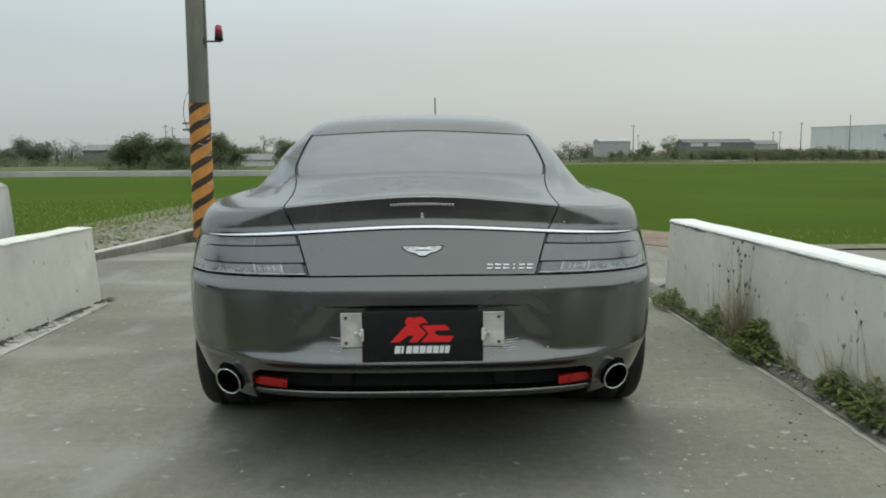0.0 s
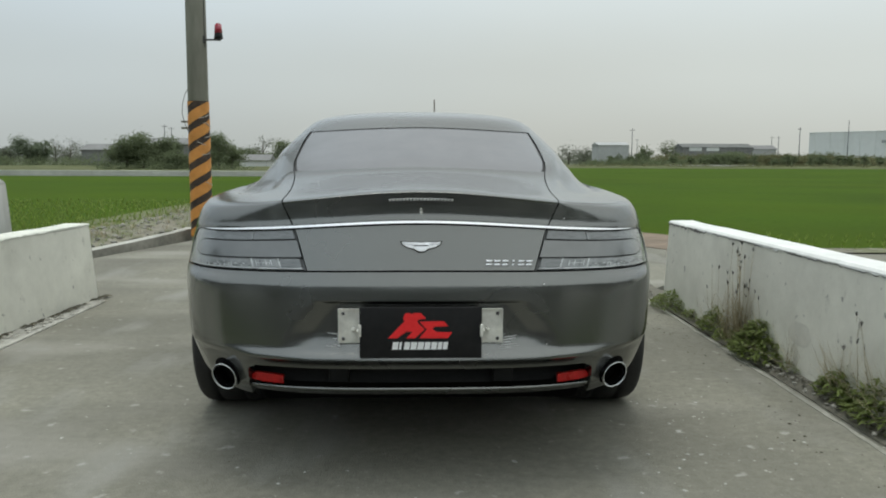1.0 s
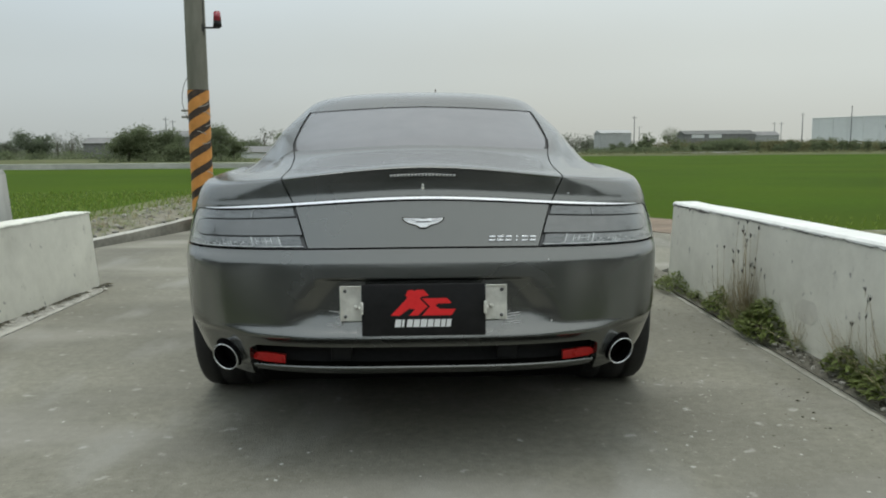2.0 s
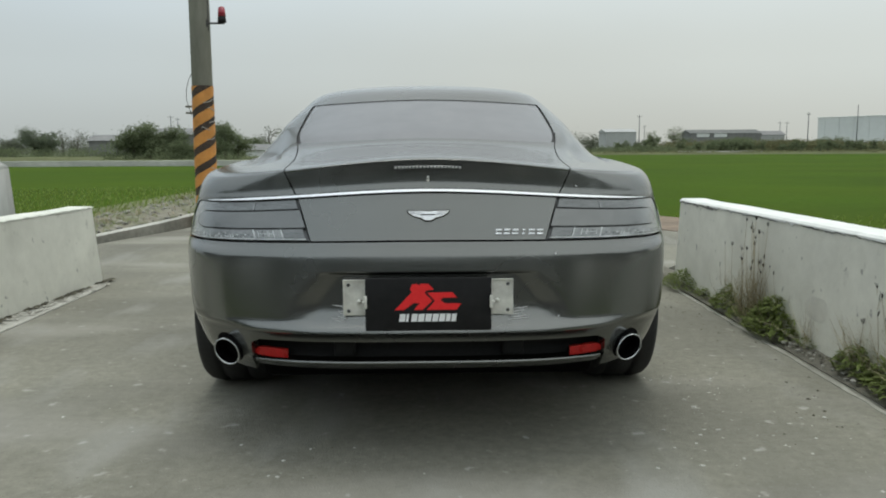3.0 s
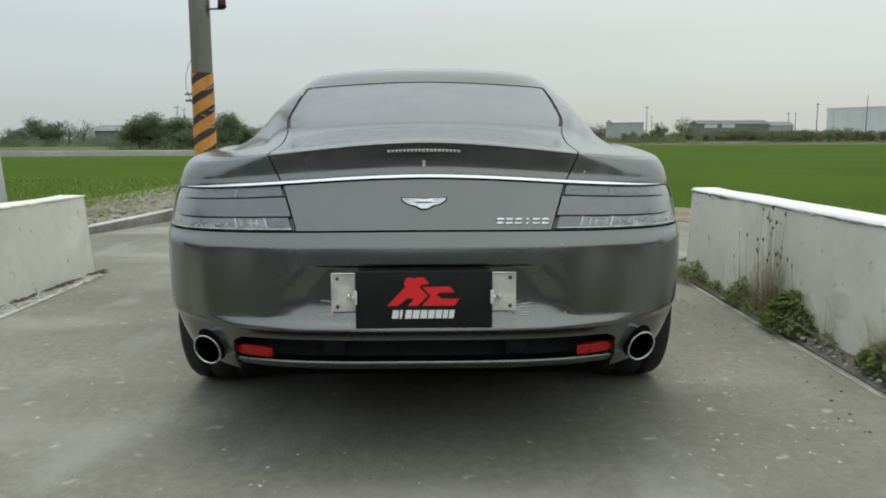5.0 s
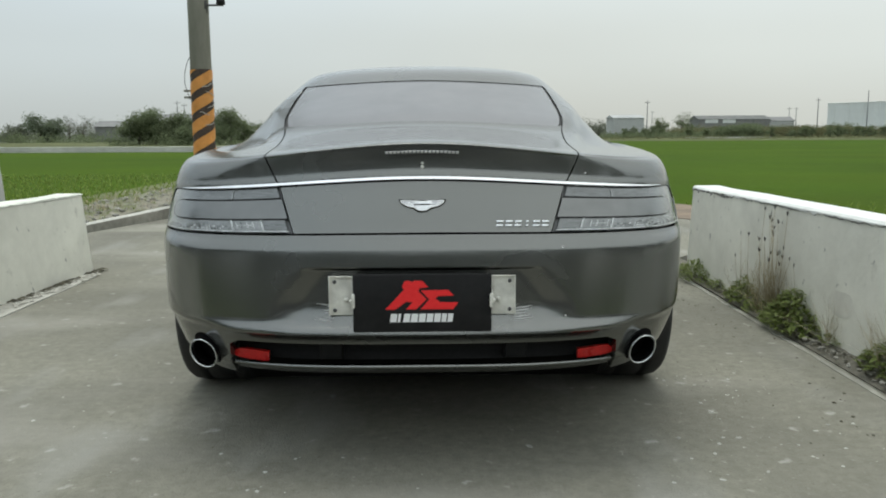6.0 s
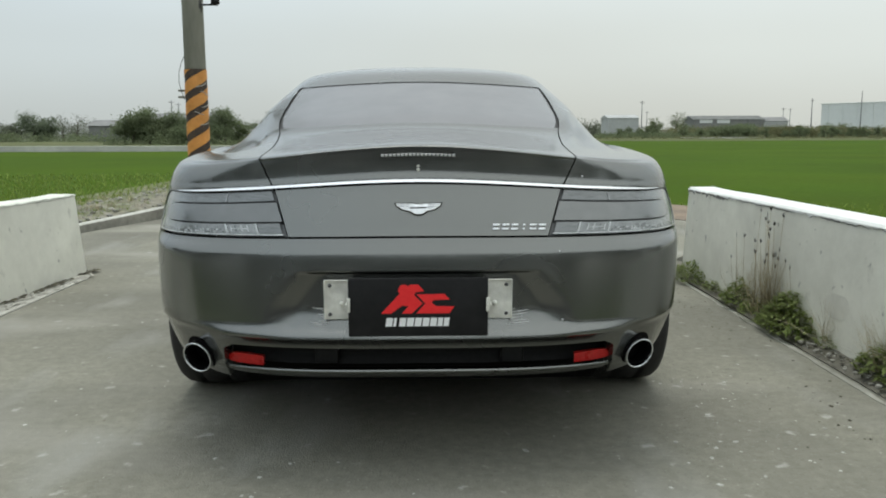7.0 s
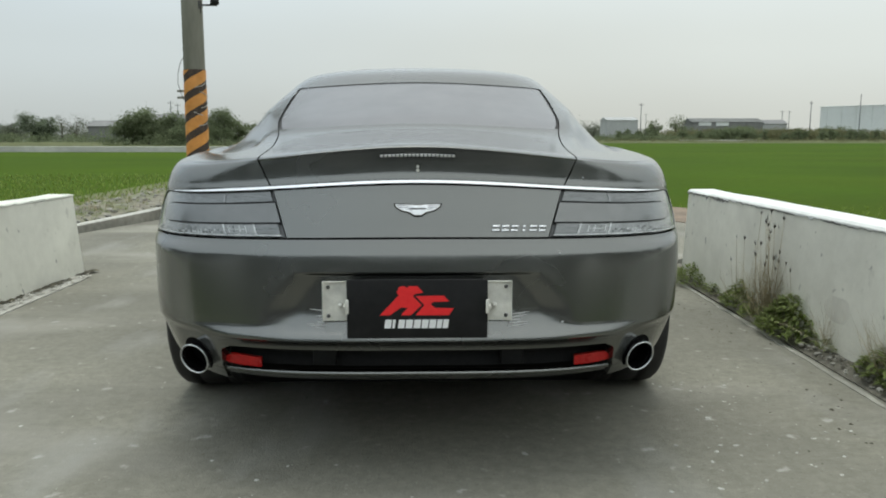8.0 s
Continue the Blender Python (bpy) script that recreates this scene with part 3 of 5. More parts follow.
# ---- the striped utility pole ----
def ribbon(z0, z1, start, pitch, width, r_at, lift):
    """A helical band clipped to z0..z1."""
    bm = bmesh.new()
    n = 200
    rows = []
    for i in range(n + 1):
        zc = z0 - width + (z1 + width - (z0 - width)) * i / n
        ang = start + (zc - z0) / pitch * math.tau
        row = []
        for k in range(4):
            z = min(z1, max(z0, zc + (k / 3 - 0.5) * width))
            r = r_at(z) + lift
            row.append(bm.verts.new((r * math.cos(ang), r * math.sin(ang), z)))
        rows.append(row)
    for a, b in zip(rows, rows[1:]):
        for k in range(3):
            if a[k].co.z < a[k + 1].co.z or b[k].co.z < b[k + 1].co.z:
                bm.faces.new((a[k], b[k], b[k + 1], a[k + 1]))
    bmesh.ops.remove_doubles(bm, verts=bm.verts, dist=1e-5)
    return bm


def utility_pole(m):
    p = empty("utility_pole", m)
    r_at = lambda z: 0.140 - 0.0022 * z
    part("shaft", cone(r_at(0), r_at(8.6), 8.9, (0, 0, -0.3), 36), POLE_CONC, p)
    part("black_band", cone(r_at(0.1) + 0.004, r_at(1.9) + 0.004, 1.83, (0, 0, 0.06), 36, caps=False), BAND_BLACK, p, "weathered black warning wrap")
    for k in range(2):
        part("orange_stripe", ribbon(0.07, 1.885, 0.55 + math.pi * k, 0.52, 0.154, r_at, 0.008), BAND_ORANGE, p, "faded orange spiral stripe")
    for z, a, b, sl in ((1.66, -1.3, -0.3, 0.05), (1.60, -0.9, 0.2, -0.06), (1.40, -0.8, 0.3, 0.07), (1.34, -1.5, -0.7, -0.04), (1.17, -1.1, -0.2, 0.03), (0.80, -0.8, 0.2, -0.05)):
        pts = [((r_at(z) + 0.011) * math.cos(a + (b - a) * i / 8), (r_at(z) + 0.011) * math.sin(a + (b - a) * i / 8), z + sl * (i / 8) ** 1.5 + 0.004 * math.sin(i)) for i in range(9)]
        part("strap", tube(pts, 0.0055), STRAP, p, "pale tied strap")
    part("cable", tube([(-0.12, -0.06, 2.05), (-0.16, -0.06, 1.98), (-0.20, -0.05, 1.85), (-0.21, -0.04, 1.72), (-0.18, -0.04, 1.60), (-0.14, -0.05, 1.5)], 0.0045), WIRE, p, "loose dark cable loop")
    part("conduit", tube([(0.115, -0.06, 8.0), (0.12, -0.06, 5), (0.128, -0.055, 2.75), (0.128, -0.055, 2.6)], 0.006), WIRE, p)
    for z in (1.62, 1.535):
        part("clip_plate", box((0.10, 0.05, 0.028), (-0.185, 0, z), 0.005), POLE_CONC, p)
    return tagged(p, "tall concrete utility pole wrapped in black and orange stripes", "utility pole")


POLE_AT = (-3.185, 8.32, 0)
utility_pole(pose(*POLE_AT))


def beacon(m):
    p = empty("warning_beacon", m)
    part("bracket", join(box((0.235, 0.03, 0.022), (0.10, 0, 0), 0.003), box((0.02, 0.06, 0.10), (-0.015, 0, 0), 0.003)), WIRE, p)
    part("base", cone(0.058, 0.050, 0.075, (0.185, 0, 0.012), 20), BLACK_PLASTIC, p, "black beacon base")
    part("lens", join(cone(0.052, 0.044, 0.11, (0.185, 0, 0.088), 20), cone(0.044, 0.02, 0.018, (0.185, 0, 0.198), 20)), BEACON_RED, p, "red plastic beacon dome")
    return tagged(p, "red warning beacon on a small bracket fixed to the pole", "beacon")


beacon(pose(POLE_AT[0] + 0.125, POLE_AT[1] - 0.05, 2.70))


def marker_post(m):
    bm = cone(0.19, 0.17, 0.9, (0, 0, -0.02), 24)
    top = bmesh.new()
    bmesh.ops.create_uvsphere(top, u_segments=24, v_segments=8, radius=0.17)
    bmesh.ops.scale(top, vec=(1, 1, 0.45), verts=top.verts)
    bmesh.ops.translate(top, vec=(0, 0, 0.88), verts=top.verts)
    ob = link("concrete_post", join(bm, top), POST_GREY)
    ob.matrix_world = m
    return tagged(ob, "stubby round-topped grey concrete post behind the wall", "post")


marker_post(pose(-3.93, 4.5, 0.0, 0, -3, 0))


# ---- the car: a surface of nested rings, cut into panels ----
def pchip(xs, ys):
    """Monotone cubic through knots."""
    x, y = np.array(xs, float), np.array(ys, float)
    h, d = np.diff(x), np.diff(y) / np.diff(x)
    m = np.zeros(len(x))
    for i in range(1, len(x) - 1):
        if d[i - 1] * d[i] > 0:
            w1, w2 = 2 * h[i] + h[i - 1], h[i] + 2 * h[i - 1]
            m[i] = (w1 + w2) / (w1 / d[i - 1] + w2 / d[i])
    m[0], m[-1] = d[0], d[-1]

    def f(q):
        q = min(max(q, x[0]), x[-1])
        i = min(int(np.searchsorted(x, q, "right")) - 1, len(x) - 2)
        t = (q - x[i]) / h[i]
        return float(y[i] * (1 + 2 * t) * (1 - t) ** 2 + h[i] * m[i] * t * (1 - t) ** 2 + y[i + 1] * t * t * (3 - 2 * t) + h[i] * m[i + 1] * t * t * (t - 1))
    return f


# ring levels from the sill up: 0 sill, 1 valance, 2-3 black insert, 4 bumper lip, 7 shut line, 9-10 bright strip, 13 spoiler lip, 16 rear glass, 20 roof
LEVELS = list(range(23))
KNOTS = [0, 1, 2, 3, 3.9, 4, 4.12, 5, 5.15, 5.88, 6, 6.12, 7, 8, 9, 10, 11, 12, 13, 13.5, 14, 15, 16, 17, 18, 19, 20, 21, 22]
Z_REAR = pchip(KNOTS, [.20, .312, .350, .405, .447, .451, .456, .488, .498, .688, .700, .706, .745, .82, .900, .916, .938, .972, .999, 1.010, 1.017, 1.046, 1.068, 1.134, 1.204, 1.271, 1.349, 1.391, 1.400])
Y_REAR = pchip(KNOTS, [.15, .056, .028, .029, .001, -.006, -.006, .0105, .0120, .0330, .0355, .0385, .0560, .083, .111, .113, .1195, .1212, .1210, .1200, .143, .45, .74, .945, 1.15, 1.35, 1.60, 2.0, 2.4])
Z_CORN = pchip(LEVELS, [.20, .300, .340, .40, .44, .485, .685, .727, .79, .862, .876, .897, .924, .947, .958, .990, 1.04, 1.108, 1.178, 1.252, 1.340, 1.389, 1.400])
Z_SIDE = pchip(LEVELS, [.18, .250, .300, .38, .43, .48, .66, .715, .78, .838, .852, .888, .930, .965, .980, 1.004, 1.035, 1.116, 1.194, 1.266, 1.342, 1.389, 1.400])
WIDE = pchip(LEVELS, [.76, .848, .882, .911, .924, .934, .948, .945, .938, .925, .922, .914, .901, .879, .848, .806, .781, .752, .709, .657, .575, .36, .01])
DEEP = pchip(LEVELS, [.80, .86, .88, .90, .90, .90, .90, .90, .90, .90, .90, .89, .88, .86, .84, .78, .80, .80, .78, .72, .62, .40, .05])
POWER = pchip([0, 13, 16, 19, 22], [3.0, 3.0, 3.3, 3.3, 2.3])
Y_CORNER = pchip([2, 3, 4, 5, 6], [.028, .020, .012, .014, .0355])
Y_FRONT = pchip([0, 1, 4, 7, 10, 13, 14, 15, 16, 17, 18, 19, 20, 21, 22], [4.6, 4.90, 4.98, 4.97, 4.90, 4.70, 4.45, 3.80, 3.62, 3.43, 3.23, 3.03, 2.86, 2.62, 2.42])
Z_FRONT = pchip([0, 1, 4, 7, 10, 13, 14, 15, 16, 17, 18, 19, 20, 21, 22], [.16, .20, .42, .55, .66, .74, .80, .93, .975, 1.06, 1.14, 1.225, 1.320, 1.386, 1.400])
D_FRONT = pchip([0, 13, 15, 19, 22], [1.1, 1.1, 0.75, 0.6, 0.05])


CREASE = pchip([14.6, 14.9, 15.3, 15.8, 16.4, 17, 17.6, 18], [.66, .630, .580, .590, .614, .634, .672, .70])


def smooth01(t):
    t = min(1.0, max(0.0, t))
    return t * t * (3 - 2 * t)


def recess(x, z):
    """Depth of the plate recess in the bumper, 0..1."""
    half = 0.475 - 0.115 * max(0.0, (z - 0.48) / 0.165) ** 1.6
    side = min(1.0, max(0.0, (half - abs(x)) / 0.092))
    back = smooth01((z - 0.446) / 0.095) ** 0.7 * (1 - 0.30 * min(1.0, max(0.0, (z - 0.52) / 0.125)))
    return side * smooth01((0.647 - z) / 0.010) * back


def surface(s, v):
    """Right half of the body. s: 0 rear middle, 1 end of the rear corner, 2 start of the front corner, 3 front middle."""
    n, w, yr, dr = POWER(v), WIDE(v), Y_REAR(v), DEEP(v)
    yf, df = Y_FRONT(v), D_FRONT(v)
    ya, yb = yr + dr, max(yf - df, yr + dr + 0.01)
    if s <= 1 or s >= 2:
        p = s if s <= 1 else 3 - s
        q = (p ** n + (1 - p) ** n) ** (1 / n)
        x = w * p / q
        k = 1 - (1 - p) / q
        y = yr + dr * k if s <= 1 else yf - (yf - yb) * k
    else:
        x, y = w, ya + (yb - ya) * (s - 1)
    if 2 < v < 6 and s <= 1:            # the bumper's lip and its undercut fade into the corner
        y += (Y_CORNER(v) - yr) * (smooth01((x - 0.62) / 0.22) if v >= 4 else smooth01((x - 0.50) / 0.15))
    if 4 < v < 7 and s <= 1:            # flatter tail with a tighter turn into the side
        y -= 0.034 * math.exp(-((x - 0.79) / 0.13) ** 2) * (1 - smooth01((x - 0.84) / 0.08)) * smooth01((v - 4.0) / 0.8) * (1 - smooth01((v - 6.1) / 0.9))
    if 10 < v < 15 and s <= 1:          # the spoiler lip fades into the wing
        low = 13.5 - 2.7 * smooth01((x - 0.47) / 0.23)
        top = Y_REAR(14) + 0.020 * smooth01((x - 0.50) / 0.25)
        if low < v <= 14:
            y += Y_REAR(low) + (top - Y_REAR(low)) * ((v - low) / (14 - low)) ** 1.5 - yr if x > 0.47 else 0.0
        elif v > 14:
            y += (top - Y_REAR(14)) * (15 - v)
    body = 1 - smooth01((v - 12) / 4)
    x *= 1 + body * (0.011 * math.exp(-((y - 1.05) / 0.45) ** 2) - 0.035 * math.exp(-((y - 2.45) / 0.8) ** 2)) * smooth01(s * 1.5)
    zr, zc, zs, zf = Z_REAR(v), Z_CORN(v), Z_SIDE(v), Z_FRONT(v)
    if s < 1:
        t = abs(x) / max(w, 1e-4)
        k = smooth01((v - 7.0) / 2.2)
        a = smooth01(t / 0.92) * k + t * t * (1 - k)
        z = zr + (zc - zr) * a
        z += (zs - zc) * smooth01((y - yr - dr * 0.30) / (dr * 0.7))
    elif s < 2:
        z = zs + (max(zf, zs - 0.04) - zs) * smooth01(s - 1) if v < 15 else zs
    else:
        z0 = max(zf, zs - 0.04) if v < 15 else zs
        z = z0 + (zf - z0) * smooth01(s - 2)
    if 14.6 < v < 18 and 0 < s < 1:     # step where the pillar flows into the wing
        z -= 0.020 * smooth01((v - 14.7) / 0.5) * (1 - smooth01((v - 17.0) / 0.9)) * smooth01((x - CREASE(v)) / 0.026)
    if 3.9 < v < 7:
        y += 0.024 * recess(x, z) * (1 if s < 1 else 0)
    return Vector((x, y, z))


def normal_at(s, v):
    e = 1e-3
    a = surface(min(3, s + e), v) - surface(max(0, s - e), v)
    b = surface(s, v + e * 4) - surface(s, v - e * 4)
    c = a.cross(b)
    if c.length < 1e-12:
        return Vector((0, 0, 1))
    c.normalize()
    return c


def s_of_x(x, v):
    """Ring parameter in the rear corner where the half width is x."""
    n = POWER(v)
    r = min(0.9999, abs(x) / WIDE(v))
    return r / (r + (1 - r ** n) ** (1 / n))


def body_point(x, z, out=0.0):
    """The body's surface at a width x and height z of the tail, lifted by out."""
    a, b = 0.5, 8.0
    for _ in range(40):
        m = (a + b) / 2
        a, b = (m, b) if surface(s_of_x(x, m), m).z < z else (a, m)
    s = s_of_x(x, a)
    n = normal_at(s, a)
    p = surface(s, a) + n * out
    return Vector((p.x if x >= 0 else -p.x, p.y, p.z))


def spread(a, b, n):
    return [a + (b - a) * i / n for i in range(n + 1)]


def panel(name, vs, lo, hi, nu, material, parent, label="", sides=(1, -1), out=0.0, lip=0.014, mirror=False, hole=None):
    """A piece of the body between the ring parameters lo(v) and hi(v), with its edges turned in. mirror: one piece across the middle."""
    made = []
    for side in ((1,) if mirror else sides):
        bm = bmesh.new()
        grid = []
        for v in vs:
            a, b = lo(v), hi(v)
            row = []
            params = [-b + 2 * b * i / (2 * nu) for i in range(2 * nu + 1)] if mirror else spread(a, b, nu)
            for s in params:
                p = surface(abs(s), v)
                nn = normal_at(abs(s), v)
                if abs(s) < 2e-3:
                    nn.x = 0
                    nn.normalize()
                p = p + nn * (out(v) if callable(out) else out)
                sx = (1 if s >= 0 else -1) if mirror else side
                row.append(bm.verts.new((p.x * sx, p.y, p.z)))
            grid.append(row)
        faces = []
        for r0, r1 in zip(grid, grid[1:]):
            for i in range(len(r0) - 1):
                q = (r0[i], r0[i + 1], r1[i + 1], r1[i])
                if hole and hole(sum((w.co for w in q), Vector()) / 4):
                    continue
                faces.append(bm.faces.new(q if side > 0 else q[::-1]))
        bmesh.ops.remove_doubles(bm, verts=bm.verts, dist=1e-5)
        bm.normal_update()
        if lip:
            edges = [e for e in bm.edges if e.is_boundary and not (abs(e.verts[0].co.x) < 1e-3 and abs(e.verts[1].co.x) < 1e-3)]
            for e in edges:
                e.smooth = False
            normals = {w: w.normal.copy() for w in bm.verts}
            got = bmesh.ops.extrude_edge_only(bm, edges=edges)["geom"]
            src = {}
            for g in got:
                if isinstance(g, bmesh.types.BMVert):
                    for e in g.link_edges:
                        o = e.other_vert(g)
                        if o in normals:
                            src[g] = normals[o]
            for g, nn in src.items():
                g.co -= nn * lip
        made.append(part(name, bm, material, parent, label))
    return made


SEAM = pchip([7, 8, 9, 10, 13, 14, 15, 16, 17, 18, 19, 20], [.388, .412, .437, .444, .481, .487, .505, .537, .573, .578, .568, .51])
LAMP_END = pchip([7, 7.5, 8.2, 8.7, 9.05], [.882, .886, .880, .864, .836])
GLASS = pchip([16.04, 16.12, 16.3, 16.7, 17.3, 18, 18.7, 19.112], [.42, .48, .526, .556, .571, .571, .566, .560])

ARCH_R, AXLE_R, AXLE_F, HUB_Z = 0.372, 1.08, 4.07, 0.345


def in_arch(c):
    return abs(c.x) > 0.5 and min(math.hypot(c.y - AXLE_R, c.z - HUB_Z), math.hypot(c.y - AXLE_F, c.z - HUB_Z)) < ARCH_R


def wheel(parent, x, y, side):
    r, wdt = 0.345, 0.285 if y < 2 else 0.245
    w = empty("wheel")
    w.parent = parent
    w.matrix_parent_inverse = Matrix()
    w.location = (x, y, HUB_Z)
    bm = bmesh.new()
    prof = [(0.262, -wdt / 2 + 0.012), (0.30, -wdt / 2), (0.325, -wdt / 2 + 0.004), (0.339, -wdt / 2 + 0.022), (0.345, -wdt / 2 + 0.06), (0.345, -0.062), (0.337, -0.058), (0.337, -0.046),
            (0.345, -0.042), (0.345, 0.042), (0.337, 0.046), (0.337, 0.058), (0.345, 0.062), (0.345, wdt / 2 - 0.06), (0.339, wdt / 2 - 0.022), (0.325, wdt / 2 - 0.004), (0.30, wdt / 2), (0.262, wdt / 2 - 0.012)]
    seg = 64
    rows = [[bm.verts.new((q, rad * math.cos(a * math.tau / seg), rad * math.sin(a * math.tau / seg))) for rad, q in prof] for a in range(seg)]
    for a in range(seg):
        for k in range(len(prof) - 1):
            bm.faces.new((rows[a][k], rows[a][k + 1], rows[(a + 1) % seg][k + 1], rows[(a + 1) % seg][k]))
    bmesh.ops.recalc_face_normals(bm, faces=bm.faces)
    part("tyre", bm, RUBBER, w, "dark rubber tyre")
    turn = Matrix.Rotation(math.pi / 2 * side, 4, "Y")
    rim = [cone(0.264, 0.264, wdt - 0.03, (0, 0, -wdt / 2 + 0.015), 48, caps=False), cone(0.06, 0.05, 0.05, (0, 0, wdt / 2 - 0.05), 24)]
    for k in range(10):
        rim.append(box((0.036, 0.22, 0.03), (0, 0.155, wdt / 2 - 0.03), 0.006))
        bmesh.ops.rotate(rim[-1], cent=(0, 0, 0), matrix=Matrix.Rotation(k * math.tau / 10, 3, "Z"), verts=rim[-1].verts)
    rim.append(cone(0.20, 0.20, 0.03, (0, 0, -0.02), 40))
    bm = join(*rim)
    bmesh.ops.transform(bm, matrix=turn, verts=bm.verts)
    part("rim", bm, RIM, w, "grey multi-spoke alloy rim")


def car(m):
    c = empty("car", m)
    zero = lambda v: 0.0

    # dark inner shell that shows in the shut lines
    bm = bmesh.new()
    vs = spread(0.3, 19.5, 64)
    ss = spread(0, 1, 26) + spread(1, 1.8, 30)[1:]
    for side in (1, -1):
        grid = []
        for v in vs:
            row = []
            for s in ss:
                p = surface(s, v)
                p = Vector((p.x * 0.963, p.y + 0.032, p.z - 0.026 * smooth01((v - 9) / 4)))
                if 3.5 < v < 7 and s < 0.6:
                    p.y += 0.02
                row.append(bm.verts.new((p.x * side, p.y, p.z)))
            grid.append(row)
        for a, b in zip(grid, grid[1:]):
            for i in range(len(ss) - 1):
                q = (a[i], a[i + 1], b[i + 1], b[i])
                mid = sum((w.co for w in q), Vector()) / 4
                if in_arch(mid) or (abs(mid.x) < 0.62 and mid.z < 0.43 and mid.y < 0.5):
                    continue
                bm.faces.new(q if side > 0 else q[::-1])
    part("inner_shell", bm, SEAM_BLACK, c, "black inner body shell")

    # bumper: valance ends, main skin, splitter, black insert
    rise = spread(4.0, 4.2, 6) + spread(4.2, 5.2, 14)[1:] + spread(5.2, 5.64, 10)[1:] + spread(5.64, 5.78, 14)[1:] + spread(5.78, 5.84, 2)[1:] + spread(5.84, 6.16, 10)[1:] + spread(6.16, 6.95, 10)[1:]
    side_end = lambda v: 0.985
    pod = lambda v: s_of_x(0.604 - 0.030 * smooth01((v - 2.75) / 0.45) ** 2, v)
    panel("bumper_corner", spread(0.74, 3.2, 26), pod, side_end, 80, PAINT, c, hole=in_arch, lip=0.03)
    panel("bumper_underlip", spread(3.2, 4.0, 10), zero, side_end, 150, PAINT, c, mirror=True, hole=in_arch, lip=0.02)
    panel("rear_bumper", rise, zero, side_end, 170, PAINT, c, mirror=True, hole=in_arch)
    panel("splitter", spread(1.0, 1.88, 8) + spread(1.88, 2.0, 5)[1:], zero, lambda v: s_of_x(0.590 - 0.006 * smooth01((v - 1.8) / 0.2), v), 60, PAINT, c, mirror=True,
          out=lambda v: 0.007 - 0.016 * max(0.0, 1.9 - v) - 0.003 * smooth01((v - 1.90) / 0.11), lip=0.010)
    # black insert between splitter and bumper
    bm = bmesh.new()
    rows = []
    for k in range(5):
        row = []
        for x in spread(-0.60, 0.60, 60):
            s = s_of_x(x, 2.5)
            p = surface(s, 2.0 + 0.26 * k)
            row.append(bm.verts.new((x, p.y + 0.085 + 0.02 * math.sin(k * 0.8), p.z + (0.06 if k == 4 else -0.006 if k == 0 else 0))))
        rows.append(row)
    for a, b in zip(rows, rows[1:]):
        for i in range(60):
            bm.faces.new((a[i], a[i + 1], b[i + 1], b[i]))
    part("lower_grille", bm, BLACK_PLASTIC, c, "black plastic insert below the bumper")
    for x in (-0.285, 0.285):
        part("grille_rib", box((0.07, 0.04, 0.056), (x, 0.100 + 0.12 * x * x, 0.380), 0.006), BLACK_PLASTIC, c)
    for side in (1, -1):
        # fog reflector set into the end of the insert
        bm = bmesh.new()
        fr, bk = [], []
        for x, lo, hi in ((0.478, 0.346, 0.375), (0.50, 0.346, 0.376), (0.54, 0.347, 0.378), (0.572, 0.349, 0.378), (0.588, 0.351, 0.374), (0.596, 0.353, 0.366)):
            y = surface(s_of_x(x, 2.5), 2.5).y
            fr.append([bm.verts.new((x * side, y + 0.024, z)) for z in (lo, hi)])
            bk.append([bm.verts.new((x * side, y + 0.042, z)) for z in (lo, hi)])
        for i in range(len(fr) - 1):
            bm.faces.new((fr[i][0], fr[i + 1][0], fr[i + 1][1], fr[i][1]))
            bm.faces.new((fr[i][1], fr[i + 1][1], bk[i + 1][1], bk[i][1]))
            bm.faces.new((fr[i][0], bk[i][0], bk[i + 1][0], fr[i + 1][0]))
        bm.faces.new((fr[0][0], fr[0][1], bk[0][1], bk[0][0]))
        bm.faces.new((fr[-1][0], bk[-1][0], bk[-1][1], fr[-1][1]))
        bmesh.ops.recalc_face_normals(bm, faces=bm.faces)
        part("fog_reflector", bm, RED_LENS, c, "red rear reflector", smooth=False)
        # exhaust outlet
        tip = empty("exhaust_tip")
        tip.parent = c
        ax = Vector((0.690 * side, 0.140, 0.363))
        tilt = Matrix.Rotation(radians(41) * side, 3, "Y")
        yaw = Matrix.Rotation(radians(6) * side, 3, "Z")
        ra, rb = 0.0385, 0.0510

        def ell(bm, a, b, y):
            return [bm.verts.new(ax + yaw @ (tilt @ Vector((a * math.cos(q * math.tau / 48), 0, b * math.sin(q * math.tau / 48))) + Vector((0, y, 0)))) for q in range(48)]

        def rings(rows):
            bm = bmesh.new()
            got = [ell(bm, *r) for r in rows]
            for a, b in zip(got, got[1:]):
                for q in range(48):
                    bm.faces.new((a[q], a[(q + 1) % 48], b[(q + 1) % 48], b[q]))
            bmesh.ops.recalc_face_normals(bm, faces=bm.faces)
            return bm, got
        ring = lambda d, y: (ra - d, rb - d, y)
        bm, _ = rings([ring(0.004, 0.20), ring(0.0012, 0.0), ring(0, -0.006), ring(0.0015, -0.010), ring(0.0050, -0.007), ring(0.0062, 0.02)])
        part("rim_ring", bm, SATIN, tip, "polished steel exhaust rim")
        bm, got = rings([ring(0.0060, 0.012), ring(0.0070, 0.16)])
        bm.faces.new(got[1])
        part("bore", bm, SEAM_BLACK, tip, "black exhaust bore")
        # flat black disc on the bumper, painting the shaded gap round the pipe
        bm = bmesh.new()
        rows = []
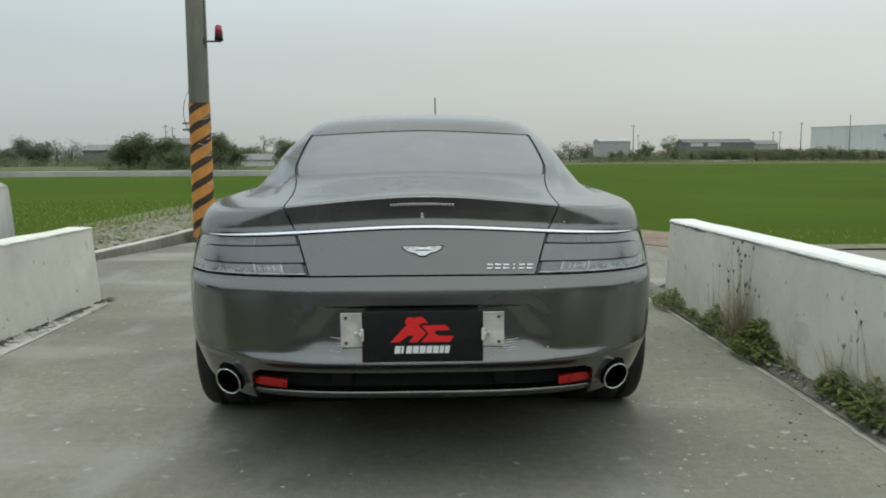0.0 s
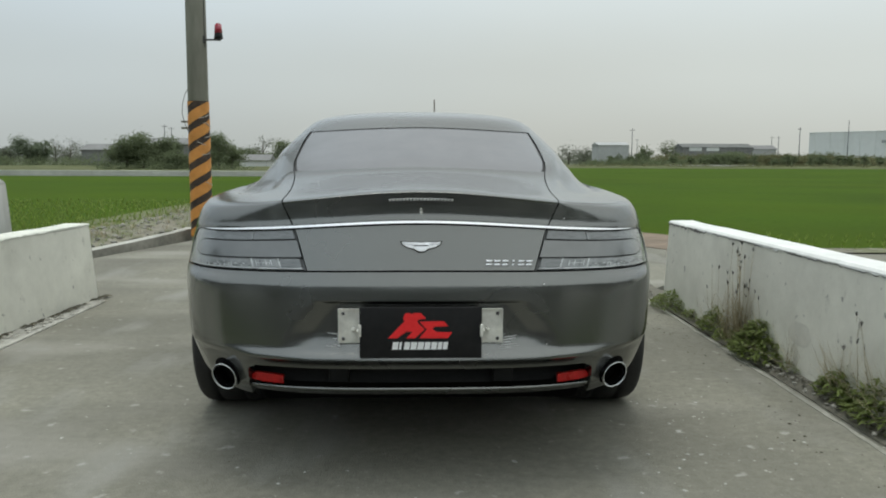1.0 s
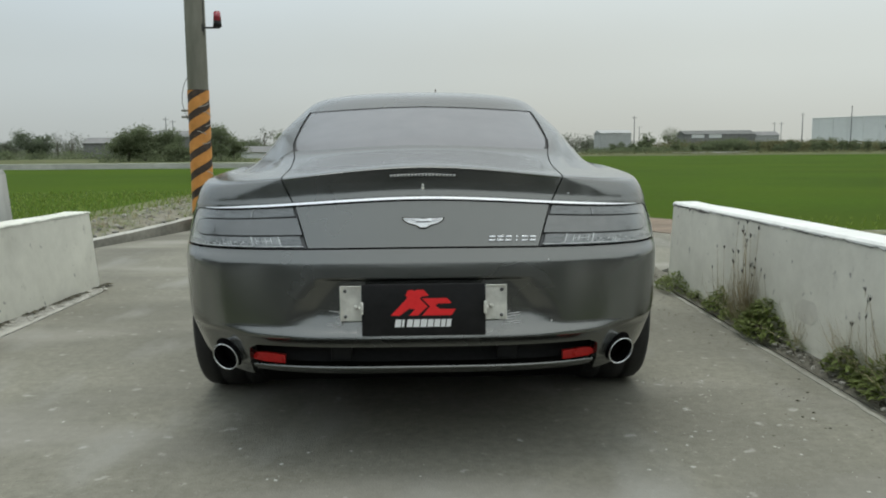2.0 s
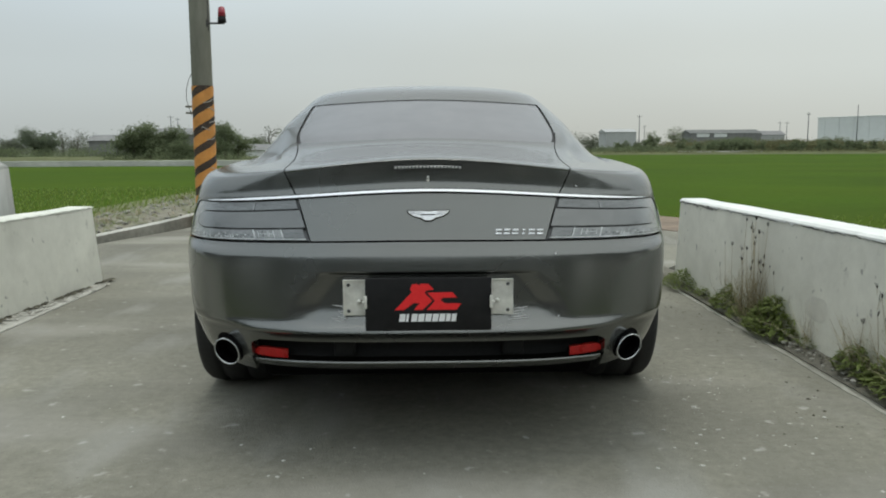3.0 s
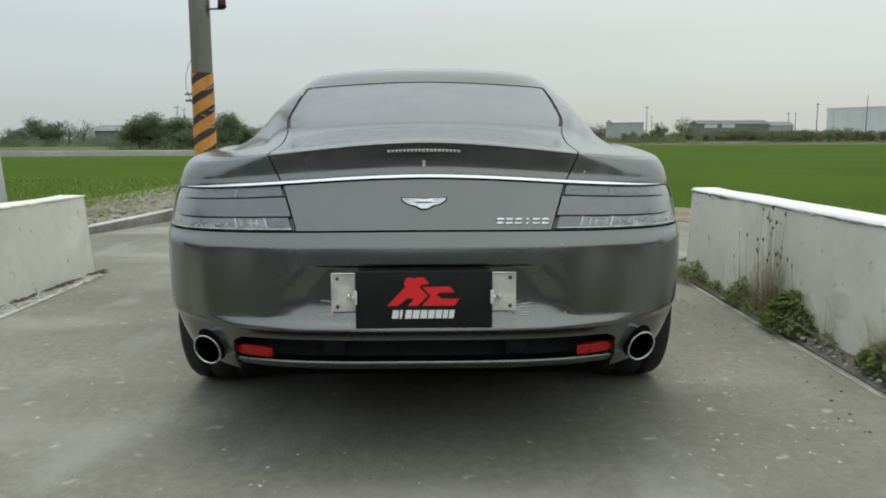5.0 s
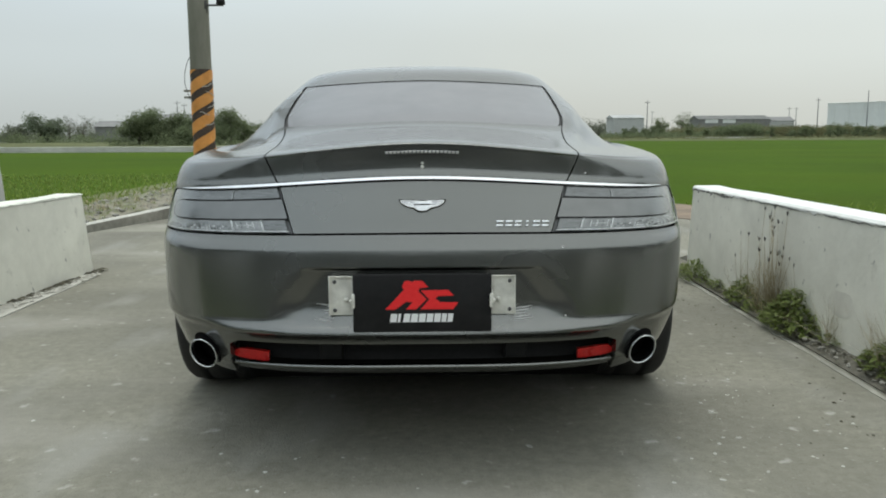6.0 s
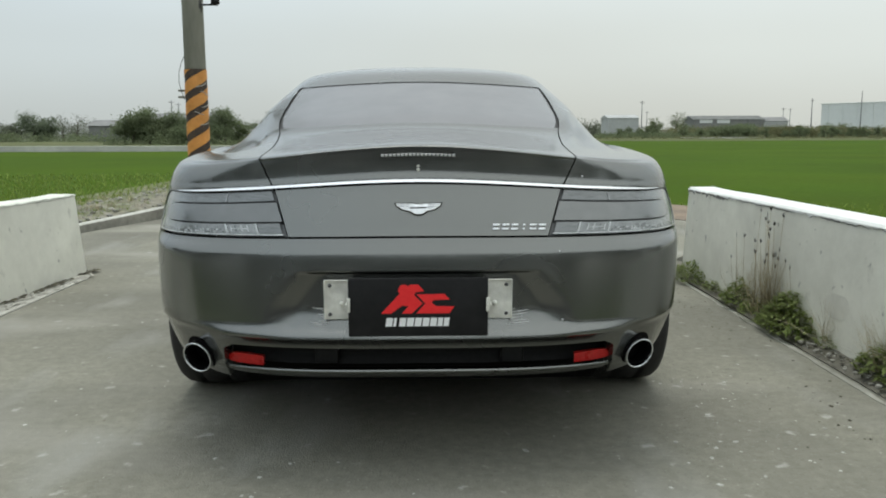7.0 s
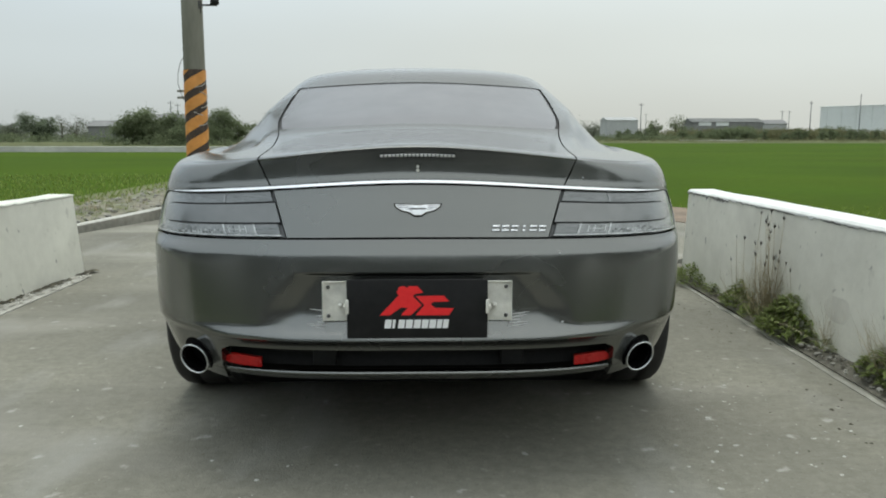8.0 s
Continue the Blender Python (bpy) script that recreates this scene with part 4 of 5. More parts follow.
        for k in range(1, 7):
            row = []
            for q in range(48):
                off = tilt @ Vector((ra * 1.17 * k / 6 * math.cos(q * math.tau / 48), 0, rb * 1.15 * k / 6 * math.sin(q * math.tau / 48)))
                row.append(bm.verts.new(body_point(ax.x + 0.002 * side + off.x, ax.z + 0.001 + off.z, 0.0025)))
            rows.append(row)
        bm.faces.new(rows[0])
        for a, b in zip(rows, rows[1:]):
            for q in range(48):
                bm.faces.new((a[q], a[(q + 1) % 48], b[(q + 1) % 48], b[q]))
        bmesh.ops.recalc_face_normals(bm, faces=bm.faces)
        part("gap_shade", bm, SEAM_BLACK, tip, "flat black disc for the shaded gap round the outlet")

    # quarter panels and doors, sill to shoulder
    panel("front_wing", spread(0.6, 6.95, 40), lambda v: 0.992, lambda v: 3.0, 170, PAINT, c, hole=in_arch)
    panel("rear_quarter", spread(7.05, 9.0, 18), lambda v: s_of_x(LAMP_END(v), v), lambda v: 2.0, 90, PAINT, c)
    panel("shoulder", spread(9.03, 13, 44) + spread(13, 14.1, 22)[1:] + spread(14.1, 16.0, 20)[1:], lambda v: s_of_x(SEAM(v) + 0.0026, v), lambda v: 1.9, 130, PAINT, c, lip=0.006)
    panel("bonnet", spread(7.05, 15.9, 50), lambda v: 2.0 if v < 9.03 else 1.9, lambda v: 3.0, 50, PAINT, c)

    # tailgate: lower panel, spoiler and deck
    gate = lambda v: s_of_x(SEAM(v) - 0.0024, v)
    panel("tailgate", spread(7.06, 8.94, 20), zero, gate, 60, PAINT, c, mirror=True)
    panel("spoiler", spread(9.98, 13, 40) + spread(13, 14.1, 22)[1:] + spread(14.1, 16.035, 24)[1:] + spread(16.035, 16.4, 6)[1:], zero, gate, 60, PAINT, c, mirror=True, lip=0.006)
    # bright strip across tailgate and quarters
    bm = bmesh.new()
    rows = []
    top_s = s_of_x(0.79, 9.1)
    for i in range(241):
        q = -top_s + 2 * top_s * i / 240
        x = abs(surface(abs(q), 9.4).x)
        v_hi = 9.97 - 0.80 * smooth01((x - 0.57) / 0.30)
        row = []
        for k in range(7):
            v = 9.04 + (v_hi - 9.04) * k / 6
            nn = normal_at(abs(q), v)
            p = surface(abs(q), v) + nn * (0.0105 - 0.0012 * k if 0 < k < 6 else -0.004)
            row.append(bm.verts.new((p.x * (1 if q >= 0 else -1), p.y, p.z)))
        rows.append(row)
    for a, b in zip(rows, rows[1:]):
        for k in range(6):
            bm.faces.new((a[k], b[k], b[k + 1], a[k + 1]))
    part("bright_strip", bm, CHROME, c, "bright chrome strip", smooth=False)
    # rear glass, its black border, roof
    panel("rear_glass", spread(16.04, 16.4, 12) + spread(16.4, 19.112, 26)[1:], zero, lambda v: s_of_x(GLASS(v) - 0.003, v), 40, TINT_GLASS, c, "dark tinted rear glass", mirror=True, out=-0.003)
    panel("glass_border", spread(16.25, 19.118, 40), zero, lambda v: s_of_x(SEAM(v) + 0.003, v), 40, BLACK_PLASTIC, c, "black glass border", mirror=True, out=-0.006)
    panel("roof", spread(19.121, 21.98, 30), zero, lambda v: 3.0, 120, PAINT, c, mirror=True, lip=0)
    # pillars and side windows
    panel("rear_pillar", spread(16.0, 19.12, 34), lambda v: s_of_x(SEAM(v) + 0.0025, v), lambda v: 0.93, 26, PAINT, c, lip=0)
    panel("side_window", spread(16.25, 19.0, 20), lambda v: 0.935, lambda v: 2.0, 50, TINT_GLASS, c, "dark tinted side glass", out=-0.004)
    panel("belt_trim", spread(16.02, 16.23, 4), lambda v: 0.935, lambda v: 2.0, 50, BLACK_PLASTIC, c)
    panel("roof_rail", spread(19.02, 19.12, 4), lambda v: 0.935, lambda v: 2.0, 50, PAINT, c)
    panel("windscreen_pillar", spread(16.02, 19.12, 24), lambda v: 2.005, lambda v: 2.22, 10, PAINT, c)
    panel("windscreen", spread(16.02, 19.12, 24), lambda v: 2.225, lambda v: 3.0, 24, TINT_GLASS, c, "dark tinted windscreen half", lip=0.0)

    # tail lamps
    for side in (1, -1):
        lamp = empty("tail_lamp")
        lamp.parent = c
        lo = lambda v: s_of_x(SEAM(v) + 0.0036, v)
        hi = lambda v: s_of_x(LAMP_END(v) - 0.004, v)
        panel("housing", spread(7.08, 8.96, 14), lo, hi, 44, LAMP_BASE, lamp, "grey lamp housing", (side,), -0.010, 0.012)
        at = lambda k: (lambda v: lo(v) + (hi(v) - lo(v)) * k)
        # top row: two reflector strips
        panel("upper_reflector", spread(8.48, 8.91, 6), at(0.012), at(0.298), 12, LENS_MID, lamp, "grey lined reflector strip", (side,), -0.001, 0.008)
        panel("upper_reflector", spread(8.48, 8.91, 6), at(0.308), at(0.88), 26, LENS_MID, lamp, "grey lined reflector strip", (side,), -0.001, 0.008)
        panel("divider", spread(8.48, 8.91, 4), at(0.298), at(0.308), 2, LENS_LIGHT, lamp, "", (side,), 0.001, 0.008)
        # smooth middle lobe with a rounded outer end in a dark rim
        lobe = lambda k, v: lo(v) + (hi(v) - lo(v)) * (k - 0.075 * abs((v - 8.045) / 0.36) ** 2.6)
        # paler reflector at the end; the mirrored sky is put into its tone
        panel("outer_lens", spread(7.14, 8.93, 14), at(0.70), at(0.992), 18, LENS_LIGHT, lamp, "clear lens end round the middle lobe", (side,), -0.003, 0.006)
        panel("lens_rim", spread(7.645, 8.445, 24), at(0.0), lambda v: lobe(0.838, v), 44, BLACK_PLASTIC, lamp, "black lens rim", (side,), 0.0008, 0.006)
        panel("centre_lens", spread(7.685, 8.405, 14), at(0.0), lambda v: lobe(0.822, v), 44, LENS_GREY, lamp, "smooth smoked grey lens lobe", (side,), 0.0025, 0.004)
        # bottom row: plain, indicator, faceted
        panel("reverse_lens", spread(7.22, 7.63, 6), at(0.018), at(0.142), 10, LENS_MID, lamp, "grey lined reversing lens", (side,), -0.001, 0.008)
        panel("indicator_lens", spread(7.22, 7.63, 6), at(0.155), at(0.312), 10, LENS_LIGHT, lamp, "clear faceted indicator lens", (side,), -0.002, 0.008)
        panel("facet_strip", spread(7.20, 7.63, 6), at(0.322), at(0.965), 26, LENS_LIGHT, lamp, "clear faceted strip", (side,), -0.002, 0.006)
        rng = random.Random(5)
        for k in range(34):
            a = 0.335 + k * 0.0178
            for v0, v1, odds in ((7.22, 7.31, 0.85), (7.33, 7.40, 0.45), (7.43, 7.49, 0.15)):
                if rng.random() < odds:
                    panel("crystal", [v0, v1], at(a), at(a + rng.uniform(0.007, 0.013)), 1, LENS_BRIGHT if rng.random() < 0.6 else LENS_MID, lamp, "", (side,), 0.0002, 0.002)
        for a, wd in ((0.195, 0.006), (0.226, 0.010), (0.262, 0.008), (0.290, 0.005)):
            panel("indicator_bar", spread(7.29, 7.56, 3), at(a), at(a + wd), 1, LENS_MID if wd == 0.008 else LENS_BRIGHT, lamp, "", (side,), 0.0, 0.004)
        panel("indicator_bar", [7.40, 7.44], at(0.205), at(0.290), 6, LENS_BRIGHT, lamp, "", (side,), 0.0004, 0.004)
        for a in (0.143, 0.312):
            panel("divider", spread(7.14, 7.64, 4), at(a), at(a + 0.010), 2, LENS_BRIGHT, lamp, "", (side,), 0.002, 0.008)
        panel("lower_rail", spread(7.12, 7.19, 2), at(0.014), at(0.975), 40, LENS_BRIGHT, lamp, "thin bright lower rail", (side,), 0.001, 0.008)

    # third brake light, washer, badge and lettering blocks on the tailgate
    brk = empty("brake_light")
    brk.parent = c

    def on_gate(x, v, out=0.0):
        s = s_of_x(x, v)
        p = surface(s, v) + normal_at(s, v) * out
        return Vector((x, p.y, p.z))
    p = on_gate(0, 12.5)
    tilt = Matrix.Rotation(radians(14), 4, "X")
    part("housing", box((0.224, 0.016, 0.0105), p + Vector((0, 0, 0)), 0.004, tilt), SEAM_BLACK, brk)
    for k in range(19):
        x = -0.1062 + 0.0118 * k
        q = on_gate(x, 12.5, 0.007)
        part("light_cell", box((0.0086, 0.008, 0.0078), q, 0.001, tilt), BRAKE_CELL, brk, "clear brake light cell")
    q = on_gate(0, 11.25, 0.003)
    part("gate_button", join(cone(0.0045, 0.004, 0.005, q + Vector((0, 0.003, 0.006)), 12, Matrix.Rotation(radians(90), 4, "X")),
                             cone(0.0055, 0.005, 0.005, q + Vector((0, 0.003, -0.005)), 12, Matrix.Rotation(radians(90), 4, "X"))), DULL_METAL, c, "small bright button")
    # winged badge as a plain shape
    half = [(0, 0.8395), (0.010, 0.8405), (0.018, 0.842), (0.036, 0.842), (0.068, 0.843), (0.064, 0.833), (0.048, 0.823), (0.026, 0.818), (0.012, 0.809), (0, 0.808)]
    badge_out = half + [(-x, z) for x, z in half[::-1][1:-1]]
    tilt_b = math.atan2(Y_REAR(8.6) - Y_REAR(7.8), Z_REAR(8.6) - Z_REAR(7.8))
    yb = on_gate(0, 8.0).y
    zb = on_gate(0, 8.0).z
    shear = Matrix.Translation((0, yb, zb)) @ Matrix.Rotation(-tilt_b, 4, "X") @ Matrix.Translation((0, 0, -zb))
    part("badge_back", prism([(x * 1.05, 0.826 + (z - 0.826) * 1.14) for x, z in badge_out], 0.004, shear), SEAM_BLACK, c, "dark badge edge", smooth=False)
    part("badge", prism(badge_out, 0.007, shear, 0.0015), SATIN, c, "plain bright wing-shaped badge", smooth=False)
    for side in (1, -1):
        for zz, x0, x1 in ((0.8375, 0.028, 0.062), (0.8325, 0.028, 0.058), (0.8275, 0.026, 0.048)):
            bm = box((x1 - x0, 0.0016, 0.0011), ((x0 + x1) / 2 * side, -0.0072, zz))
            bmesh.ops.transform(bm, matrix=shear, verts=bm.verts)
            part("feather_groove", bm, LAMP_BASE, c)
    part("badge_centre", box((0.050, 0.004, 0.0035), (0, yb - 0.006, 0.8315), 0.001), LENS_LIGHT, c)
    # six plain bright blocks where the model lettering stands
    tilt_l = math.atan2(Y_REAR(7.7) - Y_REAR(7.1), Z_REAR(7.7) - Z_REAR(7.1))
    slant = Matrix(((1, 0, 0.16, 0), (0, 1, 0, 0), (0, 0, 1, 0), (0, 0, 0, 1)))
    for k in range(6):
        x = 0.231 + k * 0.0278
        q = on_gate(x, 7.42, 0.002)
        w = 0.008 if k == 3 else 0.0215
        bm = join(box((w, 0.005, 0.0068), (0, 0, 0.0062), 0.001), box((w, 0.005, 0.0068), (0, 0, -0.0062), 0.001))
        bmesh.ops.transform(bm, matrix=Matrix.Translation(q) @ Matrix.Rotation(-tilt_l, 4, "X") @ slant, verts=bm.verts)
        part("chrome_bar", bm, SATIN, c, "plain bright chrome bar")

    # pale scuffs left and right of the plate, a few paint chips
    rng = random.Random(17)
    for side in (1, -1):
        for k in range(6):
            x0, z = (0.245 + 0.03 * rng.random()) * side, 0.486 + 0.010 * k * rng.uniform(0.6, 1.0)
            ln, sl = rng.uniform(0.03, 0.07), rng.uniform(0.04, 0.16)
            bm = bmesh.new()
            top, bot = [], []
            for i in range(7):
                x, zz = x0 + side * ln * i / 6, z + sl * ln * i / 6 + 0.0006 * math.sin(i * 1.7 + k)
                p = body_point(x, zz, 0.002)
                hw = 0.0015 * math.sin(math.pi * (i + 0.4) / 6.8)
                top.append(bm.verts.new((x, p.y, p.z + hw)))
                bot.append(bm.verts.new((x, p.y, p.z - hw)))
            for i in range(6):
                bm.faces.new((bot[i], bot[i + 1], top[i + 1], top[i]))
            part("scuff", bm, SCUFF, c, "pale scratch in the paint")
    for x, v in ((0.42, 6.05), (0.505, 11.2), (0.43, 5.1)):
        p = surface(s_of_x(x, v), v)
        part("paint_chip", box((0.005, 0.004, 0.004), (x, p.y, p.z), 0.001), SCUFF, c)

    # arch lips, liners and wheels
    for side in (1, -1):
        for ya in (AXLE_R, AXLE_F):
            pts = []
            for k in range(49):
                a = math.pi * (-0.12 + 1.24 * k / 48)
                y, z = ya + ARCH_R * math.cos(a), HUB_Z + ARCH_R * math.sin(a)
                best, bx = 9, 0.9
                for v in spread(0.5, 8, 30):
                    for s in ((1 - 0.02 * i for i in range(18)) if y < Y_REAR(v) + DEEP(v) else (1 + i / 60 for i in range(60))) if ya < 2 else (1 + i / 40 for i in range(70)):
                        p = surface(s, v)
                        dd = abs(p.y - y) + abs(p.z - z)
                        if dd < best:
                            best, bx = dd, p.x
                pts.append((bx * side, y, z))
            part("arch_lip", tube(pts, 0.011, 6), PAINT, c)
            bm = bmesh.new()
            rows = []
            for k in range(33):
                a = math.pi * (0.02 + 0.96 * k / 32)
                y, z = ya + (ARCH_R + 0.012) * math.cos(a), HUB_Z + (ARCH_R + 0.012) * math.sin(a)
                rows.append([bm.verts.new((x * side, y, z)) for x in (0.89, 0.60)])
            for a, b in zip(rows, rows[1:]):
                bm.faces.new((a[0], a[1], b[1], b[0]))
            bm.faces.new([r[1] for r in rows])
            part("wheel_liner", bm, BLACK_PLASTIC, c)
            wheel(c, (0.980 - 0.1425 if ya < 2 else 0.80) * side, ya, side)
    # underbody, widened by unseen blocks added to deepen the shade on the ground
    part("underbody", box((1.36, 3.9, 0.16), (0, 2.62, 0.235), 0.03), SEAM_BLACK, c)
    part("floor_block", box((1.66, 2.1, 0.14), (0, 2.57, 0.225), 0.03), SEAM_BLACK, c)
    part("diffuser", box((1.12, 0.40, 0.10), (0, 0.47, 0.325), 0.04), SEAM_BLACK, c)
    part("tray_block", box((1.28, 0.66, 0.15), (0, 0.80, 0.245), 0.035), SEAM_BLACK, c)
    return tagged(c, "dark grey metallic low sports saloon parked on the lane", "car")


CAR_AT = pose(0.004, 0.0, 0.0, 0, 0, 1.5)
car(CAR_AT)


# ---- number plate holder and the black board over it ----
def plate_holder(m):
    h = empty("plate_holder", m)
    for side in (1, -1):
        w = empty("holder_wing")
        w.parent = h
        x = 0.240 * side
        part("plate", join(box((0.074, 0.003, 0.118), (x, 0.004, 0), 0.001), box((0.003, 0.012, 0.118), (x + 0.0355 * side, 0.0, 0), 0.001),
                           box((0.074, 0.010, 0.003), (x, 0.001, 0.0575), 0.001)), DULL_METAL, w, "scuffed bare metal plate end", smooth=False)
        part("bracket", box((0.050, 0.050, 0.030), (x, 0.030, 0.0), 0.003), BLACK_PLASTIC, w)
        for z in (0.042, -0.044):
            part("screw", cone(0.006, 0.004, 0.005, (x + 0.020 * side, 0.002, z), 10, Matrix.Rotation(radians(90), 4, "X")), WIRE, w)
        part("clip", join(box((0.010, 0.006, 0.042), (0.203 * side, -0.0315, -0.010), 0.002), cone(0.008, 0.006, 0.010, (0.225 * side, 0.001, -0.012), 12, Matrix.Rotation(radians(90), 4, "X")),
                          box((0.009, 0.032, 0.007), (0.210 * side, -0.015, -0.012), 0.001)), DULL_METAL, w, "small metal clip")
    return tagged(h, "bare metal number plate holder with clips on the bumper", "plate holder")


PLATE = CAR_AT @ pose(-0.002, 0.022, 0.565, 0, 0, 0)
plate_holder(PLATE)


def board(m):
    b = empty("plate_board", m)
    part("panel", box((0.408, 0.006, 0.172), (0, -0.012, -0.018), 0.002), BOARD_BLACK, b)
    f = -0.0155

    def flat(outline, material, name, label):
        part(name, prism([(x, z) for x, z in outline], 0.0012, Matrix.Translation((0, f, 0))), material, b, label, smooth=False)
    # plain red mark: two slanting strokes and a stepped wing
    q = lambda pts: [((x - 420) * 0.000550, 0.0494 - (y - 96) * 0.00054) for x, y in pts]
    flat(q([(222, 255), (275, 255), (334, 212), (368, 215), (333, 255), (385, 255), (443, 200), (398, 152), (408, 138), (452, 132), (420, 96), (378, 96), (366, 105), (352, 96), (326, 99), (312, 130), (322, 146)]),
         MARK_RED, "red_mark", "plain red slanting mark")
    flat(q([(412, 150), (560, 148), (588, 180), (505, 182), (490, 195), (515, 215), (612, 217), (585, 255), (410, 255), (457, 200)]), MARK_RED, "red_mark", "plain red stepped mark")
    # white bars in place of the maker's lettering
    for x0, x1 in ((245, 280), (286, 300), (316, 350), (356, 392), (398, 434), (440, 474), (480, 514), (520, 546), (552, 580)):
        flat(q([(x0, 326), (x1, 326), (x1 + 7, 279), (x0 + 7, 279)]), MARK_WHITE, "white_bar", "plain white bar")
    return tagged(b, "black board with red mark and white bars covering the number plate", "board")


board(PLATE @ pose(0, -0.012, 0))


# ---- plants ----
def leaf_quads(rng, centres, n, size, spread_r, flat=0.6):
    """Many small leaf blades scattered round centres."""
    vs, fs = [], []
    for _ in range(n):
        c = centres[rng.randrange(len(centres))]
        p = Vector(c) + Vector((rng.gauss(0, spread_r), rng.gauss(0, spread_r), rng.gauss(0, spread_r * flat)))
        d = Vector((rng.uniform(-1, 1), rng.uniform(-1, 1), rng.uniform(-0.7, 0.9))).normalized()
        o = d.orthogonal().normalized()
        o.rotate(Matrix.Rotation(rng.uniform(0, 6.28), 3, d))
        l = size * rng.uniform(0.6, 1.4)
        w = l * rng.uniform(0.3, 0.5)
        i = len(vs)
        vs += [p - d * l * 0.5, p + o * w * 0.5, p + d * l * 0.5, p - o * w * 0.5]
        fs.append((i, i + 1, i + 2, i + 3))
    return vs, fs


def tree(name, seed, height, width, leaves, size, leaf_mat, label, category="tree", trunk_k=0.35):
    rng = random.Random(seed)
    t = empty(name)
    top = height * 0.75
    trunk_r = 0.035 * height + 0.02
    bits = [tube([(0, 0, -0.6), (0.02 * height, 0, height * trunk_k), (0.03 * height * rng.uniform(-1, 1), 0.03 * height * rng.uniform(-1, 1), top)], trunk_r, 7, trunk_r * 0.3)]
    ends = []
    for k in range(9):
        a = k * 2.4 + rng.uniform(-0.4, 0.4)
        z0 = height * rng.uniform(trunk_k * 0.5, 0.6)
        r = width * 0.5 * rng.uniform(0.45, 0.95)
        e = Vector((r * math.cos(a), r * math.sin(a), min(height * 0.93, z0 + height * rng.uniform(0.08, 0.4))))
        bits.append(tube([(0, 0, z0), (e.x * 0.5, e.y * 0.5, (z0 + e.z) * 0.5 + 0.04 * height), e], trunk_r * 0.4, 5, trunk_r * 0.08))
        ends += [e, e * 0.6 + Vector((0, 0, height * 0.22))]
    ends.append(Vector((0, 0, height * 0.88)))
    part("trunk", join(*bits), BARK, t)
    v, f = leaf_quads(rng, ends, int(leaves * 2.2), size * 0.62, width * 0.105, 0.75)
    raw("crown", v, f, leaf_mat, t, smooth=False)
    return tagged(t, label, category)


def place(proto, spots, group):
    """The first spot takes the prototype, the rest take copies."""
    proto["group"] = group
    for i, (x, y, z, turn) in enumerate(spots):
        if i == 0:
            proto.matrix_world = pose(x, y, z, 0, 0, turn)
        else:
            copy_thing(proto, pose(x, y, z, 0, 0, turn))


def at_bearing(brg, dist):
    """East offset of a far thing by its bearing."""
    return 0.06 + dist * ((brg - 784) / 1403 + 0.0045)


# western side, beyond the paddy
def far_wall():
    bm = box((150, 0.3, 0.95), (-78, 50.2, -0.145), 0.02)
    return tagged(link("canal_wall", bm, CANAL, smooth=False), "long low pale concrete canal wall beyond the paddy", "low wall", kind="structure")


far_wall()
for k, (brg, d, h, w, n) in enumerate([(232, 60, 2.9, 3.0, 3600), (262, 61, 3.3, 3.2, 4000), (298, 62, 2.9, 2.8, 3200), (325, 60, 2.5, 2.4, 2600), (395, 61, 3.2, 2.6, 2200), (372, 63, 2.6, 2.2, 2000), (418, 64, 2.3, 2.0, 1300)]):
    t = tree("tree", 20 + k, h, w, n, 0.26, LEAF, "dark green bushy tree behind the canal wall", trunk_k=0.08)
    t["group"] = "trees behind the canal wall"
    t.matrix_world = pose(at_bearing(brg, d + 2.6), d, -0.15, 0, 0, k * 50)
# far crowns take the paler leaves that stand in for haze
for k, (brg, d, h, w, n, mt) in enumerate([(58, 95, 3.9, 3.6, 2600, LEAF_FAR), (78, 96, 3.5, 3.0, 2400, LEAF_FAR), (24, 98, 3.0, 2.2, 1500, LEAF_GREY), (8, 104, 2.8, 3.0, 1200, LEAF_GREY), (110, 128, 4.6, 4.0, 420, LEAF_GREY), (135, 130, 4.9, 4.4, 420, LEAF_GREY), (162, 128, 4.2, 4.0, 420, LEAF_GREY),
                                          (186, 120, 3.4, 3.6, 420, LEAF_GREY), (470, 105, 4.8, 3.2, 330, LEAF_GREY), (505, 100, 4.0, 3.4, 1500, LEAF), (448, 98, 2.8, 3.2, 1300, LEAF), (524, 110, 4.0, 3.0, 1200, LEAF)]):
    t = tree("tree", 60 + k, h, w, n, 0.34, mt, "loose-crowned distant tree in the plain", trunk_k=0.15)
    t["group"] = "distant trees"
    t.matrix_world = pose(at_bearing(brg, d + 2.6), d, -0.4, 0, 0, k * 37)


def scrub_band(name, x0, x1, y0, y1, n, h, size, leaf_mat, label, seed):
    """Uneven low scrub, uncountable."""
    rng = random.Random(seed)
    cs = []
    for _ in range(n):
        x, y = rng.uniform(x0, x1), rng.uniform(y0, y1)
        k = 0.55 + 0.45 * noise.noise((x * 0.12, y * 0.12, seed))
        hh = h * max(0.15, k + rng.uniform(-0.2, 0.3))
        for q in range(3):
            cs.append((x, y, -0.5 + hh * (q + 0.4) / 3))
    v, f = leaf_quads(rng, cs, n * 80, size * 0.62, size * 1.0)
    return tagged(raw(name, v, f, leaf_mat, smooth=False), label, "scrub", kind="stuff")


scrub_band("scrub", -36, -19, 53, 56, 120, 0.75, 0.24, LEAF, "low dull green scrub behind the canal wall", 7)
